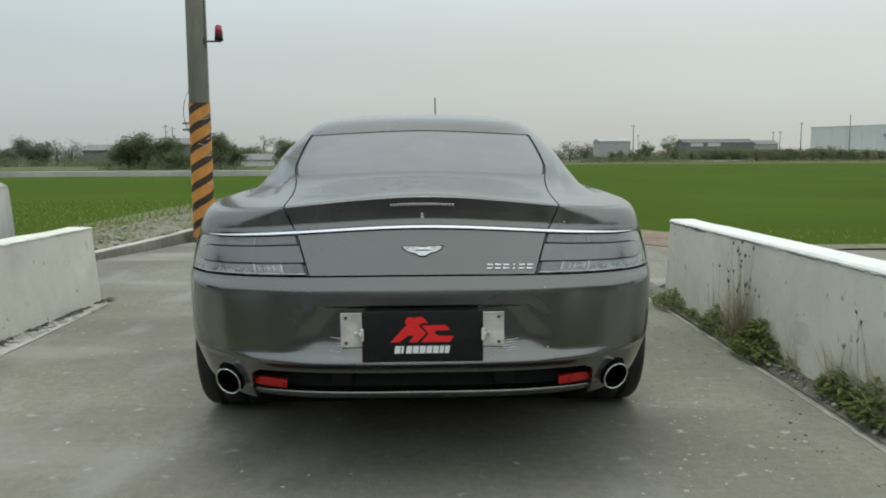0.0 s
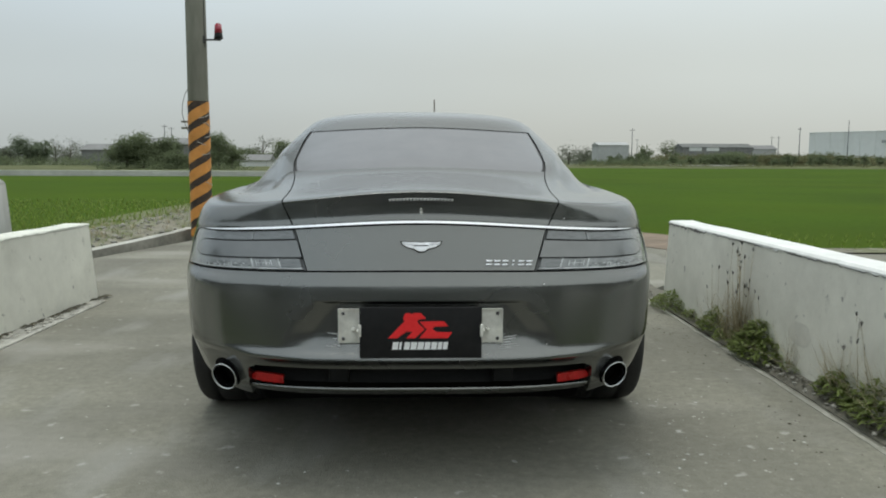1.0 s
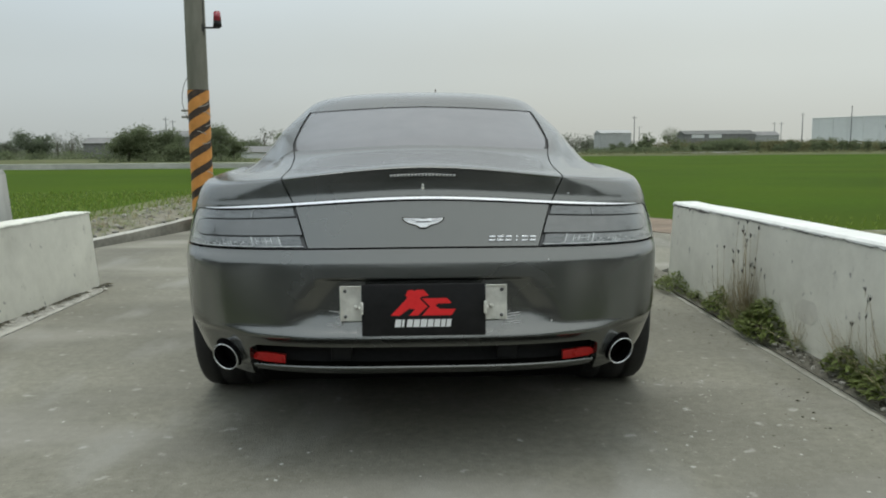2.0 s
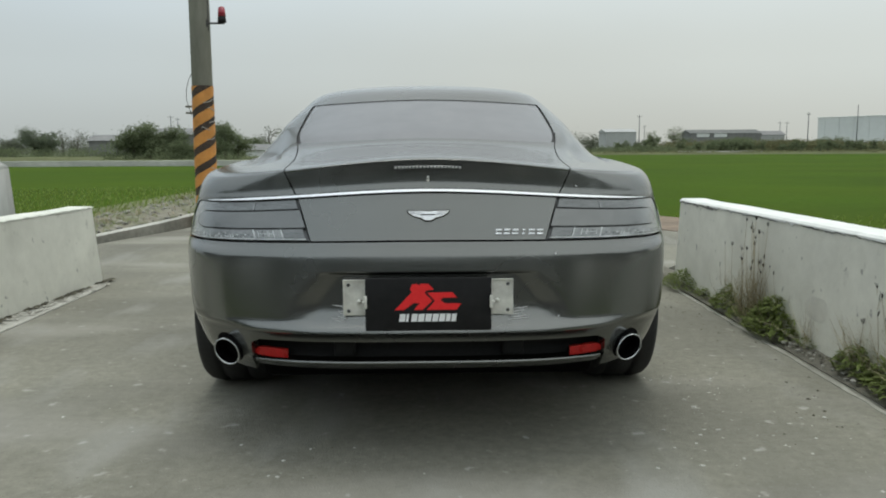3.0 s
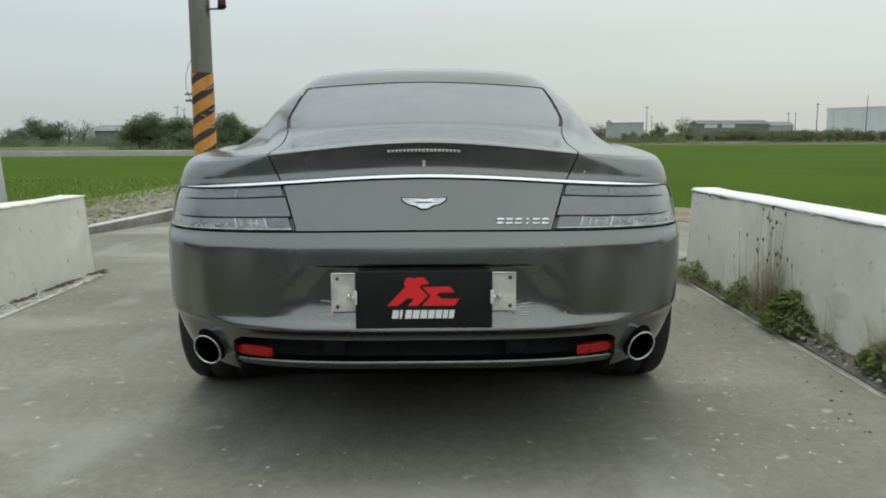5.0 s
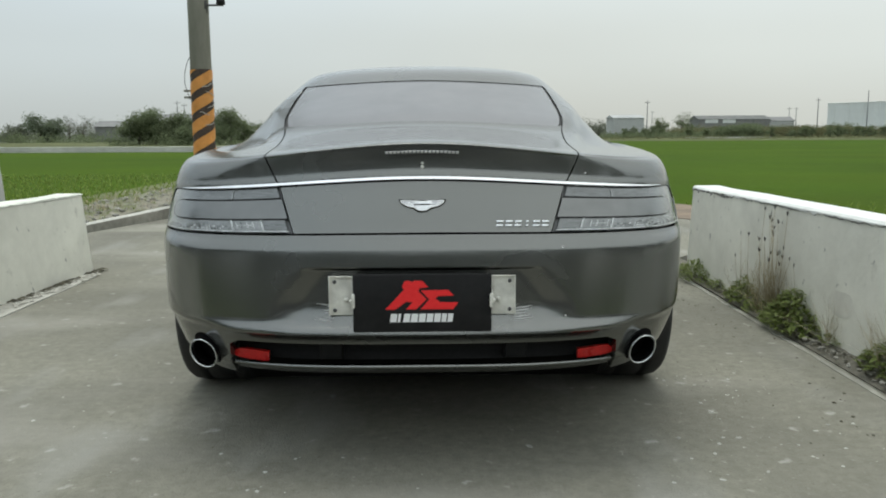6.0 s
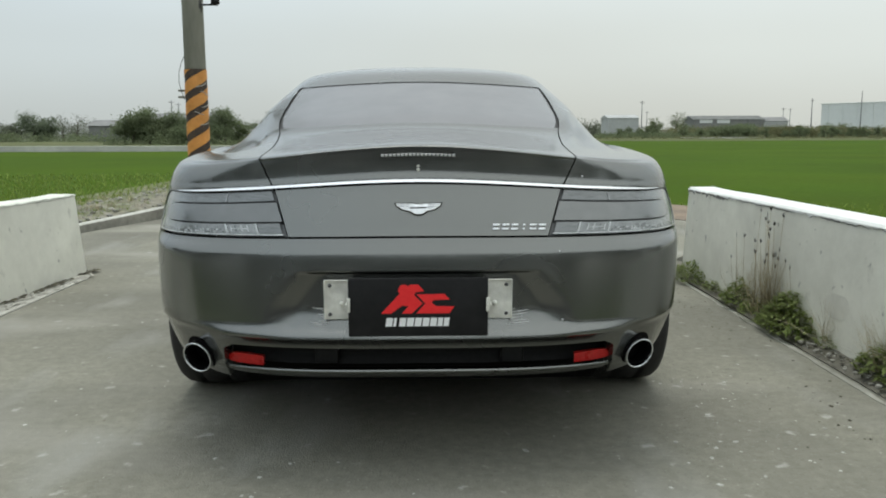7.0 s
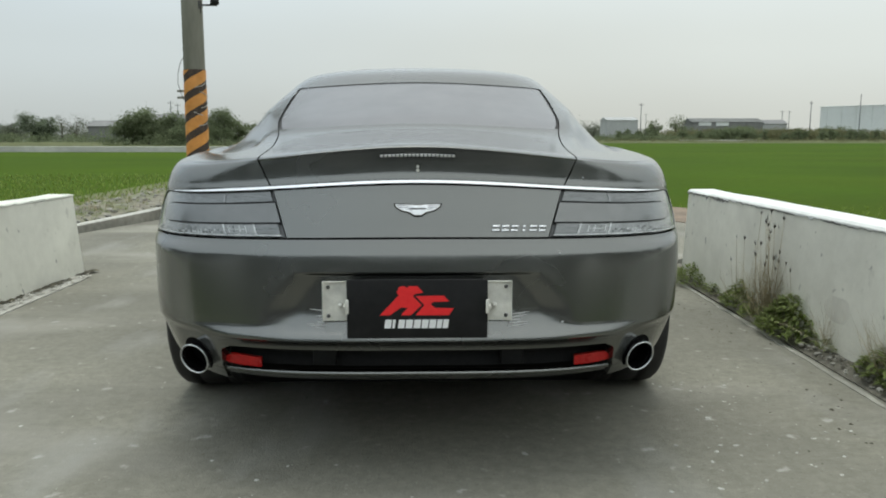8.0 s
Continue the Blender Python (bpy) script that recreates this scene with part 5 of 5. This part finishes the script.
scrub_band("scrub", -26, -14.5, 58, 60.5, 130, 1.9, 0.28, LEAF, "dark low bushes filling in below the trees", 10)
scrub_band("scrub", -95, -6, 87, 92, 420, 2.4, 0.40, LEAF, "dull green overgrown hedge across the plain", 8)
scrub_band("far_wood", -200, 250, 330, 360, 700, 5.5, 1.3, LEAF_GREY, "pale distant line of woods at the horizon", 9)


def shed(name, brg, dist, width, depth, eaves, ridge, wall_mat, roof_mat, label, turn=0.0, base=-0.5):
    b = empty(name, pose(at_bearing(brg, dist + 2.6), dist, base, 0, 0, turn))
    part("wall", box((width, depth, eaves), (0, depth / 2, eaves / 2)), wall_mat, b, smooth=False)
    bm = bmesh.new()
    o = 0.3
    pts = [(-width / 2 - o, -o, eaves - 0.05), (width / 2 + o, -o, eaves - 0.05), (width / 2 + o, depth / 2, ridge), (-width / 2 - o, depth / 2, ridge), (-width / 2 - o, depth + o, eaves - 0.05), (width / 2 + o, depth + o, eaves - 0.05)]
    v = [bm.verts.new(q) for q in pts]
    for q in ((0, 1, 2, 3), (3, 2, 5, 4), (0, 3, 4), (1, 5, 2), (0, 4, 5, 1)):
        bm.faces.new([v[i] for i in q])
    part("roof", bm, roof_mat, b, smooth=False)
    return tagged(b, label, "building")


s1 = shed("shed", 1088, 258, 9.8, 12, 6.5, 7.5, SHED_WALL, SHED_WALL, "pale grey gabled metal shed across the paddy", 90)
s1.matrix_world = pose(at_bearing(1088, 260), 258, -0.5, 0, 0, 0)
s2 = shed("farmhouse", 1270, 228, 20, 9, 5.4, 6.5, SHED_ROOF, FARM_ROOF, "long low farm building with a dark roof")
for x in (-6.5, -1.5, 3.5, 8.5):
    part("door_panel", box((3.6, 0.1, 1.0), (x, -0.06, 4.8)), FACTORY_WALL if x < 0 else SHED_ROOF, s2, smooth=False)
shed("annex", 1338, 236, 12, 7, 5.0, 6.2, SHED_WALL, SHED_ROOF, "low annex with a grey roof")
shed("shed", 186, 112, 5, 5, 2.9, 3.7, SHED_ROOF, SHED_ROOF, "grey low farm shed behind the trees")
shed("hut", 455, 84, 3.0, 3, 1.5, 2.1, FACTORY_WALL, SHED_ROOF, "small pale hut among the hedges")
shed("shed", 300, 96, 8, 6, 3.4, 4.2, SHED_ROOF, SHED_ROOF, "dark roofed farm shed behind the trees")


def factory(m):
    b = empty("factory", m)
    w, d, h = 62, 30, 11.1
    part("wall", box((w, d, h), (w / 2, d / 2, h / 2)), FACTORY_WALL, b, smooth=False)
    part("roof", box((w + 0.3, d + 0.3, 0.3), (w / 2, d / 2, h + 0.15), 0.05), FACTORY_WALL, b, smooth=False)
    for k in range(18):
        x = 26.0 + k * 2.9
        if x > w - 1:
            break
        part("window", box((1.5, 0.3, 0.9), (x, -0.05, h - 3.2), 0.03), DARK_OPENING, b, smooth=False)
        part("window", box((1.5, 0.3, 1.2), (x, -0.05, 2.2), 0.03), DARK_OPENING, b, smooth=False)
    for k in range(12):
        part("rib", box((0.18, 0.2, h), (2.5 + k * 5.2, -0.06, h / 2)), FACTORY_WALL, b, smooth=False)
    return tagged(b, "large pale grey factory hall with rows of small windows", "factory")


factory(pose(at_bearing(1429, 277), 274, -0.6, 0, 0, -58))


def line_pole(h):
    p = empty("line_pole")
    part("shaft", cone(0.14, 0.09, h, (0, 0, -0.6), 10), FAR_POLE, p)
    part("crossarm", box((1.3, 0.1, 0.1), (0, 0, h - 1.1)), FAR_POLE, p)
    for x in (-0.65, 0.0, 0.65):
        part("insulator", cone(0.06, 0.04, 0.22, (x, 0, h - 1.05), 8), STRAP, p)
    return tagged(p, "slim grey concrete power line pole in the plain", "power pole", "power line poles")


pp = line_pole(10.2)
place(pp, [(at_bearing(1118.5, 202.6), 200, -0.5, 20), (at_bearing(1413, 192.6), 190, -0.5, 35), (at_bearing(1364, 262.6), 260, -0.5, 0), (at_bearing(1376, 264.6), 262, -0.5, 0), (at_bearing(1516, 262.6), 260, -0.5, 0),
           (at_bearing(1127, 300), 297, -0.5, 10), (at_bearing(302, 190), 187, -0.5, 10), (at_bearing(314, 205), 202, -0.5, 10)], "power line poles")
bare = empty("mast", pose(at_bearing(771.5, 118), 115.4, -0.5))
part("shaft", cone(0.14, 0.09, 10.6, (0, 0, -0.3), 10), BARK, bare)
tagged(bare, "slim bare dark mast standing behind the lane", "mast")
pp2 = line_pole(12.4)
place(pp2, [(at_bearing(1498.5, 202.6), 200, -0.5, 60)], "power line poles")

# eastern side: rows of shrubs, palms and trees beyond the paddy
scrub_band("grass_bank", 20, 135, 130, 172, 500, 0.85, 0.42, BANK_GRASS, "rough grass bank at the paddy's far edge", 11)
scrub_band("brush", 52, 128, 186, 204, 900, 3.1, 0.75, OLIVE, "olive brush on a low mound", 12)
scrub_band("brush", at_bearing(1092, 172), at_bearing(1160, 172), 169, 174, 170, 2.2, 0.5, LEAF, "dark low bushes in front of the pale shed", 16)
scrub_band("brush", at_bearing(1252, 182), at_bearing(1318, 182), 178, 186, 300, 4.4, 0.6, LEAF, "dark bushes on the mound beyond the paddy", 14)
scrub_band("brush", at_bearing(1312, 188), at_bearing(1440, 188), 184, 192, 420, 3.9, 0.6, OLIVE, "dry olive bushes on the mound beyond the paddy", 15)
scrub_band("brush", 34, 66, 176, 186, 240, 1.9, 0.6, LEAF, "dark low brush beyond the paddy", 13)
tagged(link("canal_edge", box((17, 0.3, 0.30), (56, 160, 0.05), 0.02), KERB, smooth=False), "short pale concrete canal edge in the grass", "low wall")
for k in range(4):
    spots = []
    rq = random.Random(90 + k)
    for i in range(16):
        brg = 1070 + (i * 4 + k) * 8.1 + rq.uniform(-5, 5)
        if rq.random() < (0.25 if brg > 1400 or brg < 1180 else 0.5):
            continue
        spots.append((at_bearing(brg, 176), 173.4 + rq.uniform(-4, 6), -0.45, rq.uniform(0, 360)))
    t = tree("shrub", 120 + k, 1.7 + 0.42 * k, 1.5 + 0.30 * k, 330, 0.5, LEAF, "dark green shrub in the row beyond the paddy", "shrub", 0.2)
    place(t, spots, "shrub row")
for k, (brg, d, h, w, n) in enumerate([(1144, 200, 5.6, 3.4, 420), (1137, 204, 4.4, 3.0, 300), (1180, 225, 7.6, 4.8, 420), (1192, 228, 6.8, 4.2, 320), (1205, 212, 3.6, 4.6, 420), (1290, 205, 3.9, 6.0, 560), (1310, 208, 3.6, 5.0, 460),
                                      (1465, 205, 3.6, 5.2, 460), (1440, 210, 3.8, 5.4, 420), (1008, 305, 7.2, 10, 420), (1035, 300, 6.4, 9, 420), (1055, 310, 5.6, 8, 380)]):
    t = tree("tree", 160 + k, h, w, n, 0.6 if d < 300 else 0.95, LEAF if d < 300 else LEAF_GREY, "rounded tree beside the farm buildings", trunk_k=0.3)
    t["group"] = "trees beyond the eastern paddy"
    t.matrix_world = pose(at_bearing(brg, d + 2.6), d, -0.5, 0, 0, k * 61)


# ---- young rice near the lane ----
def rice(name, x_of, y0, y1, step, seed, hgt, base, label):
    rng = random.Random(seed)
    vs, fs = [], []
    y = y0
    while y < y1:
        a, b = x_of(y)
        x = a
        grow = 1 + (y - y0) / 30
        while x < b:
            brg, py = x + rng.gauss(0, 0.02), y + rng.gauss(0, 0.02)
            for _ in range(5):
                h = hgt * rng.uniform(0.6, 1.25)
                an = rng.uniform(0, 6.28)
                lean = rng.uniform(0.02, 0.09)
                dx, dy = math.cos(an), math.sin(an)
                w = 0.007 * grow
                i = len(vs)
                vs += [(brg - dy * w, py + dx * w, base), (brg + dy * w, py - dx * w, base), (brg + dx * lean * 0.4 + dy * w * 0.8, py + dy * lean * 0.4 - dx * w * 0.8, base + h * 0.6), (brg + dx * lean * 0.4 - dy * w * 0.8, py + dy * lean * 0.4 + dx * w * 0.8, base + h * 0.6), (brg + dx * lean, py + dy * lean, base + h)]
                fs += [(i, i + 1, i + 2, i + 3), (i + 3, i + 2, i + 4)]
            x += step * grow
        y += step * grow
    return tagged(raw(name, vs, fs, BLADE, smooth=False), label, "rice", kind="stuff")


rice("rice_plants", lambda y: (-max(11, y * 0.75), -4.85), 6.0, 19, 0.20, 31, 0.085, -0.03, "rows of young green rice seedlings")
rice("rice_plants", lambda y: (max(3.6, y * 0.20), max(9, y * 0.85)), 7.7, 10, 0.38, 32, 0.09, -0.07, "rows of young green rice seedlings")


# ---- weeds along the parapet ----
def weed(m, seed, r, h, leaves, size, stalks=0, straw=0, label="leafy green weed clump growing at the wall's foot", tall=0.3):
    rng = random.Random(seed)
    w = empty("weed", m)
    vs, fs = [], []
    for _ in range(leaves):
        a, q = rng.uniform(0, 6.28), r * rng.random() ** 0.6
        z = h * (1 - (q / r) ** 2) * rng.uniform(0.15, 1.0)
        p = Vector((q * 0.55 * math.cos(a), q * math.sin(a), z))
        d = Vector((math.cos(a) + rng.uniform(-0.8, 0.8), math.sin(a) + rng.uniform(-0.8, 0.8), rng.uniform(-0.3, 0.9))).normalized()
        o = d.cross(Vector((0, 0, 1)))
        if o.length < 0.01:
            continue
        o.normalize()
        l, wd = size * rng.uniform(0.6, 1.4), size * rng.uniform(0.25, 0.45)
        i = len(vs)
        vs += [p - d * l * 0.5, p - d * l * 0.1 + o * wd * 0.5, p + d * l * 0.5 - Vector((0, 0, l * 0.15)), p - d * l * 0.1 - o * wd * 0.5]
        fs += [(i, i + 1, i + 2), (i, i + 2, i + 3)]
    raw("leaves", vs, fs, WEED, w, smooth=False)
    if straw:
        vs, fs = [], []
        for _ in range(straw):
            a, q = rng.uniform(0, 6.28), r * 0.8 * rng.random()
            b = Vector((q * 0.5 * math.cos(a), q * math.sin(a), 0))
            hh = tall * rng.uniform(0.25, 0.95)
            tip = b + Vector((rng.gauss(0, 0.07), rng.gauss(0, 0.10), hh))
            mid = (b + tip) / 2 + Vector((rng.gauss(0, 0.012), rng.gauss(0, 0.012), 0.02))
            o = Vector((0.0016, 0.0016, 0))
            i = len(vs)
            vs += [b - o, b + o, mid + o * 0.8, mid - o * 0.8, tip]
            fs += [(i, i + 1, i + 2, i + 3), (i + 3, i + 2, i + 4)]
        raw("dry_grass", vs, fs, STRAW, w, "dry straw-coloured blades", smooth=False)
    for k in range(stalks):
        a, q = rng.uniform(0, 6.28), r * 0.6 * rng.random()
        b = Vector((q * 0.5 * math.cos(a), q * math.sin(a), 0))
        hh = tall * rng.uniform(0.62, 1.35)
        tip = b + Vector((rng.gauss(0, 0.03), rng.gauss(0, 0.07), hh))
        st = part("stalk", tube([b, (b + tip) / 2 + Vector((0, rng.gauss(0, 0.012), 0)), tip], 0.0018, 4, 0.0010), STRAW, w)
        vs, fs = [], []
        turn = rng.uniform(0, 6.28)
        for q in range(7):
            a = (q - 3) * 0.11 + rng.gauss(0, 0.05)
            d = Vector((math.sin(a) * math.cos(turn), math.sin(a) * math.sin(turn), math.cos(a)))
            o = d.orthogonal().normalized() * 0.0036
            ln = rng.uniform(0.020, 0.044)
            i = len(vs)
            vs += [tip - o * 0.4, tip + d * ln * 0.5 + o, tip + d * ln + Vector((0, 0, -0.004)), tip + d * ln * 0.5 - o]
            fs.append((i, i + 1, i + 2, i + 3))
        raw("seed_head", vs, fs, SEED, st, "dark seed head", smooth=False)
    return tagged(w, label, "weed", "weeds along the parapet")


weed(pose(1.85, 3.32, 0.03), 1, 0.30, 0.12, 900, 0.036)
weed(pose(1.86, 2.90, 0.03), 2, 0.14, 0.06, 200, 0.03)
weed(pose(1.885, 2.45, 0.04), 3, 0.23, 0.15, 620, 0.046, 4, 40)
weed(pose(1.885, 2.08, 0.04), 4, 0.26, 0.10, 240, 0.040, 32, 260, "tall dry grass tuft with dark seed heads against the wall", 0.43)
weed(pose(1.90, 1.80, 0.04), 5, 0.29, 0.20, 1050, 0.054, 2, 30)
weed(pose(1.955, 0.95, 0.05), 6, 0.22, 0.15, 560, 0.054, 12, 220, "leafy weed clump with dry seed stalks beside the kerb", 0.30)
weed(pose(1.965, 0.62, 0.05), 7, 0.28, 0.17, 700, 0.056, 12, 200, "leafy weed clump with dry seed stalks beside the kerb", 0.34)
weed(pose(1.89, 1.42, 0.05), 8, 0.10, 0.04, 80, 0.024, 0, 30)


# ---- loose stones ----
def stone_mesh(seed):
    rng = random.Random(seed)
    bm = bmesh.new()
    bmesh.ops.create_icosphere(bm, subdivisions=1, radius=1)
    for v in bm.verts:
        v.co = Vector((v.co.x * rng.uniform(0.75, 1.2), v.co.y * rng.uniform(0.75, 1.2), v.co.z * rng.uniform(0.5, 0.85)))
    me = bpy.data.meshes.new("stone")
    bm.to_mesh(me)
    bm.free()
    me.materials.append(STONE)
    return me


STONES = [stone_mesh(k) for k in range(7)]
CHIPS = [stone_mesh(k + 20) for k in range(5)]
for me in CHIPS:
    me.materials[0] = CHIP
bank = bpy.data.objects["rubble_bank"]
rs = random.Random(77)
from mathutils.bvhtree import BVHTree
tree_bank = BVHTree.FromPolygons([v.co for v in bank.data.vertices], [tuple(p.vertices) for p in bank.data.polygons])
count = 0
while count < 300:
    y = 6.4 + 13 * rs.random() ** 1.5
    k = rs.random()
    x = -3.3 - 0.5 * max(0, (9 - y) / 3) - 1.75 * k
    hit = tree_bank.ray_cast(Vector((x, y, 3)), Vector((0, 0, -1)))
    if hit[0] is None:
        count += 1
        continue
    r = 0.018 + 0.04 * rs.random() ** 3
    ob = new("stone", STONES[rs.randrange(7)])
    ob.parent = bank
    ob.matrix_world = Matrix.LocRotScale((x, y, hit[0].z + r * 0.25), Euler((rs.uniform(-0.4, 0.4), rs.uniform(-0.4, 0.4), rs.uniform(0, 6.28))), (r, r, r))
    count += 1
verge = bpy.data.objects["soil_verge"]
for k in range(150):
    y = rs.uniform(-0.2, 3.9) if k < 110 else rs.gauss(1.36, 0.12)
    r = 0.004 + 0.011 * rs.random() ** 2
    ob = new("pebble", STONES[rs.randrange(7)])
    ob.parent = verge
    ob.matrix_world = Matrix.LocRotScale((rs.uniform(1.80, 1.93), y, 0.03 + r * 0.3), Euler((0, 0, rs.uniform(0, 6.28))), (r, r, r))


# chips and grit on the lane
lane = bpy.data.objects["road"]
for k in range(80):
    near = k < 48
    x = rs.gauss(1.05, 0.25) if near else rs.uniform(-2.3, 1.65)
    y = rs.gauss(0.35, 0.5) if near else rs.uniform(-1.6, 3.2)
    r = 0.002 + 0.008 * rs.random() ** 2.6
    ob = new("chip", CHIPS[rs.randrange(5)])
    ob.parent = lane
    ob.matrix_world = Matrix.LocRotScale((x, y, r * 0.1), Euler((0, 0, rs.uniform(0, 6.28))), (r * rs.uniform(1.0, 2.2), r, r * 0.4))


# dry grass over the bank and along the left wall's foot
def grass_tufts(name, spots, seed, h, material, label, blades=9):
    rng = random.Random(seed)
    vs, fs = [], []
    for x, y, z in spots:
        for _ in range(blades):
            a = rng.uniform(0, 6.28)
            lean = h * rng.uniform(0.1, 0.8)
            hh = h * rng.uniform(0.4, 1.1)
            b = Vector((x + rng.gauss(0, h * 0.25), y + rng.gauss(0, h * 0.25), z - 0.01))
            d = Vector((math.cos(a), math.sin(a), 0))
            o = Vector((-d.y, d.x, 0)) * max(0.0018, h * 0.025)
            i = len(vs)
            vs += [b - o, b + o, b + d * lean * 0.4 + o * 0.7 + Vector((0, 0, hh * 0.7)), b + d * lean * 0.4 - o * 0.7 + Vector((0, 0, hh * 0.7)), b + d * lean + Vector((0, 0, hh))]
            fs += [(i, i + 1, i + 2, i + 3), (i + 3, i + 2, i + 4)]
    return tagged(raw(name, vs, fs, material, smooth=False), label, "grass", kind="stuff")


spots = []
while len(spots) < 1700:
    y = 6.3 + 14 * rs.random() ** 1.4
    x = -3.4 - 0.5 * max(0, (9 - y) / 3) - 1.75 * rs.random() ** 0.7
    hit = tree_bank.ray_cast(Vector((x, y, 3)), Vector((0, 0, -1)))
    spots.append((x, y, hit[0].z) if hit[0] else (-5.0, 8.0, 0.0))
grass_tufts("dry_grass", spots[:260], 41, 0.11, STRAW, "dry straw-coloured grass over the rubble bank")
grass_tufts("green_grass", spots[260:], 42, 0.06, BLADE, "sparse green grass over the rubble bank")
grass_tufts("moss_grass", [(-2.70 - 0.02 * rs.random() - 0.02 * (3.7 - y) * 0.5, y, 0.012) for y in (3.75 - 3.2 * rs.random() ** 1.5 for _ in range(70))], 43, 0.025, WEED, "tiny weeds and moss at the wall's foot", 7)


def gravel(name, n, seed, label):
    """Small rubble strewn over the bank, past counting."""
    rng = random.Random(seed)
    base = bmesh.new()
    bmesh.ops.create_icosphere(base, subdivisions=1, radius=1)
    co = [v.co.copy() for v in base.verts]
    fc = [tuple(v.index for v in f.verts) for f in base.faces]
    base.free()
    vs, fs = [], []
    for _ in range(n):
        y = 6.2 + 12 * rng.random() ** 1.4
        x = -3.35 - 0.5 * max(0, (9 - y) / 3) - 1.75 * rng.random() ** 0.8
        hit = tree_bank.ray_cast(Vector((x, y, 3)), Vector((0, 0, -1)))
        if hit[0] is None:
            continue
        r = 0.010 + 0.035 * rng.random() ** 3
        sq = Vector((r * rng.uniform(0.7, 1.5), r * rng.uniform(0.7, 1.4), r * rng.uniform(0.4, 0.9)))
        turn = Matrix.Rotation(rng.uniform(0, 6.28), 3, "Z")
        i = len(vs)
        vs += [hit[0] + turn @ Vector((q.x * sq.x, q.y * sq.y, q.z * sq.z)) for q in co]
        fs += [tuple(i + k for k in f) for f in fc]
    return tagged(raw(name, vs, fs, STONE, smooth=False), label, "gravel", kind="stuff")


gravel("gravel", 900, 51, "pale grey rubble strewn over the earth bank")



def litter(name, spots, seed, material, label, r0, r1):
    """Loose clods and crumbs, past counting."""
    rng = random.Random(seed)
    vs, fs = [], []
    for x, y, z in spots:
        r = r0 + (r1 - r0) * rng.random() ** 2
        n, i = 5, len(vs)
        a0 = rng.uniform(0, 6.28)
        vs += [(x + r * rng.uniform(0.7, 1.3) * math.cos(a0 + k * 1.257), y + r * rng.uniform(0.7, 1.5) * math.sin(a0 + k * 1.257), z) for k in range(n)] + [(x, y, z + r * rng.uniform(0.25, 0.7))]
        fs += [(i + k, i + (k + 1) % n, i + n) for k in range(n)]
    return tagged(raw(name, vs, fs, material, smooth=False), label, "litter", kind="stuff")


foot_w = lambda y: -2.662 - 0.0201 * (3.72 - y)
rl = random.Random(61)
dots = []
for _ in range(900):
    y = 3.78 - 3.6 * rl.random() ** 1.3
    if noise.noise((y * 3, 0, 7)) + 0.4 > rl.random() * 0.7:
        dots.append((foot_w(y) + 0.012 + abs(rl.gauss(0, 0.022)), y, 0.016))
litter("dark_litter", dots, 62, DEBRIS, "dark mossy litter along the wall's foot", 0.006, 0.022)
litter("pale_rubble", [(foot_w(y) + rl.uniform(0.03, 0.13), y, 0.016) for y in (3.62 - 3.0 * rl.random() for _ in range(380))], 63, STONE, "pale crumbled rubble on the edge strip", 0.004, 0.017)
litter("leaf_litter", [(1.80 + 0.018 * (4 - y) * 0.8 + rl.uniform(-0.015, 0.10), y, 0.022 + 0.012 * rl.random()) for y in (4.0 - 4.2 * rl.random() for _ in range(800))], 64, DEBRIS, "brown leaf litter and grit on the soil verge", 0.004, 0.013)
grit = [(rl.gauss(cx, sx), rl.gauss(cy, sy), 0.0005) for cx, cy, sx, sy, n in ((-0.55, -0.05, 0.35, 0.18, 24), (1.15, 0.95, 0.14, 0.12, 34), (1.32, 0.15, 0.30, 0.40, 34), (-1.35, 0.9, 0.25, 0.45, 14)) for _ in range(n)]
litter("pale_grit", grit, 66, CHIP, "pale spalled grit scattered over the lane", 0.0015, 0.0085)
litter("dark_grit", [(x + rl.gauss(0, 0.1), y + rl.gauss(0, 0.1), z) for x, y, z in grit[::2]], 67, DEBRIS, "dark grit scattered over the lane", 0.0012, 0.0050)
litter("crumbs", [(rl.gauss(1.62, 0.12), y, 0.001) for y in (3.4 - 3.6 * rl.random() for _ in range(160))], 65, DEBRIS, "dark crumbs of soil on the lane's edge", 0.002, 0.009)

# unseen dark trees added behind the viewpoint to darken what the car's tail mirrors
for k in range(19):
    t = tree("tree", 300 + k, 5.9 + 0.8 * (k % 3) + 0.32 * abs(k - 9), 7.8, 2500, 0.6, LEAF_DARK, "leafy dark tree added out of view for the tail's reflections", trunk_k=0.12)
    t["group"] = "trees behind the lane's start"
    a = radians(172 + 196 * k / 18)
    t.matrix_world = pose(24 * math.cos(a), 22 * math.sin(a) - 2.5 * (k % 2), -0.5, 0, 0, k * 40)
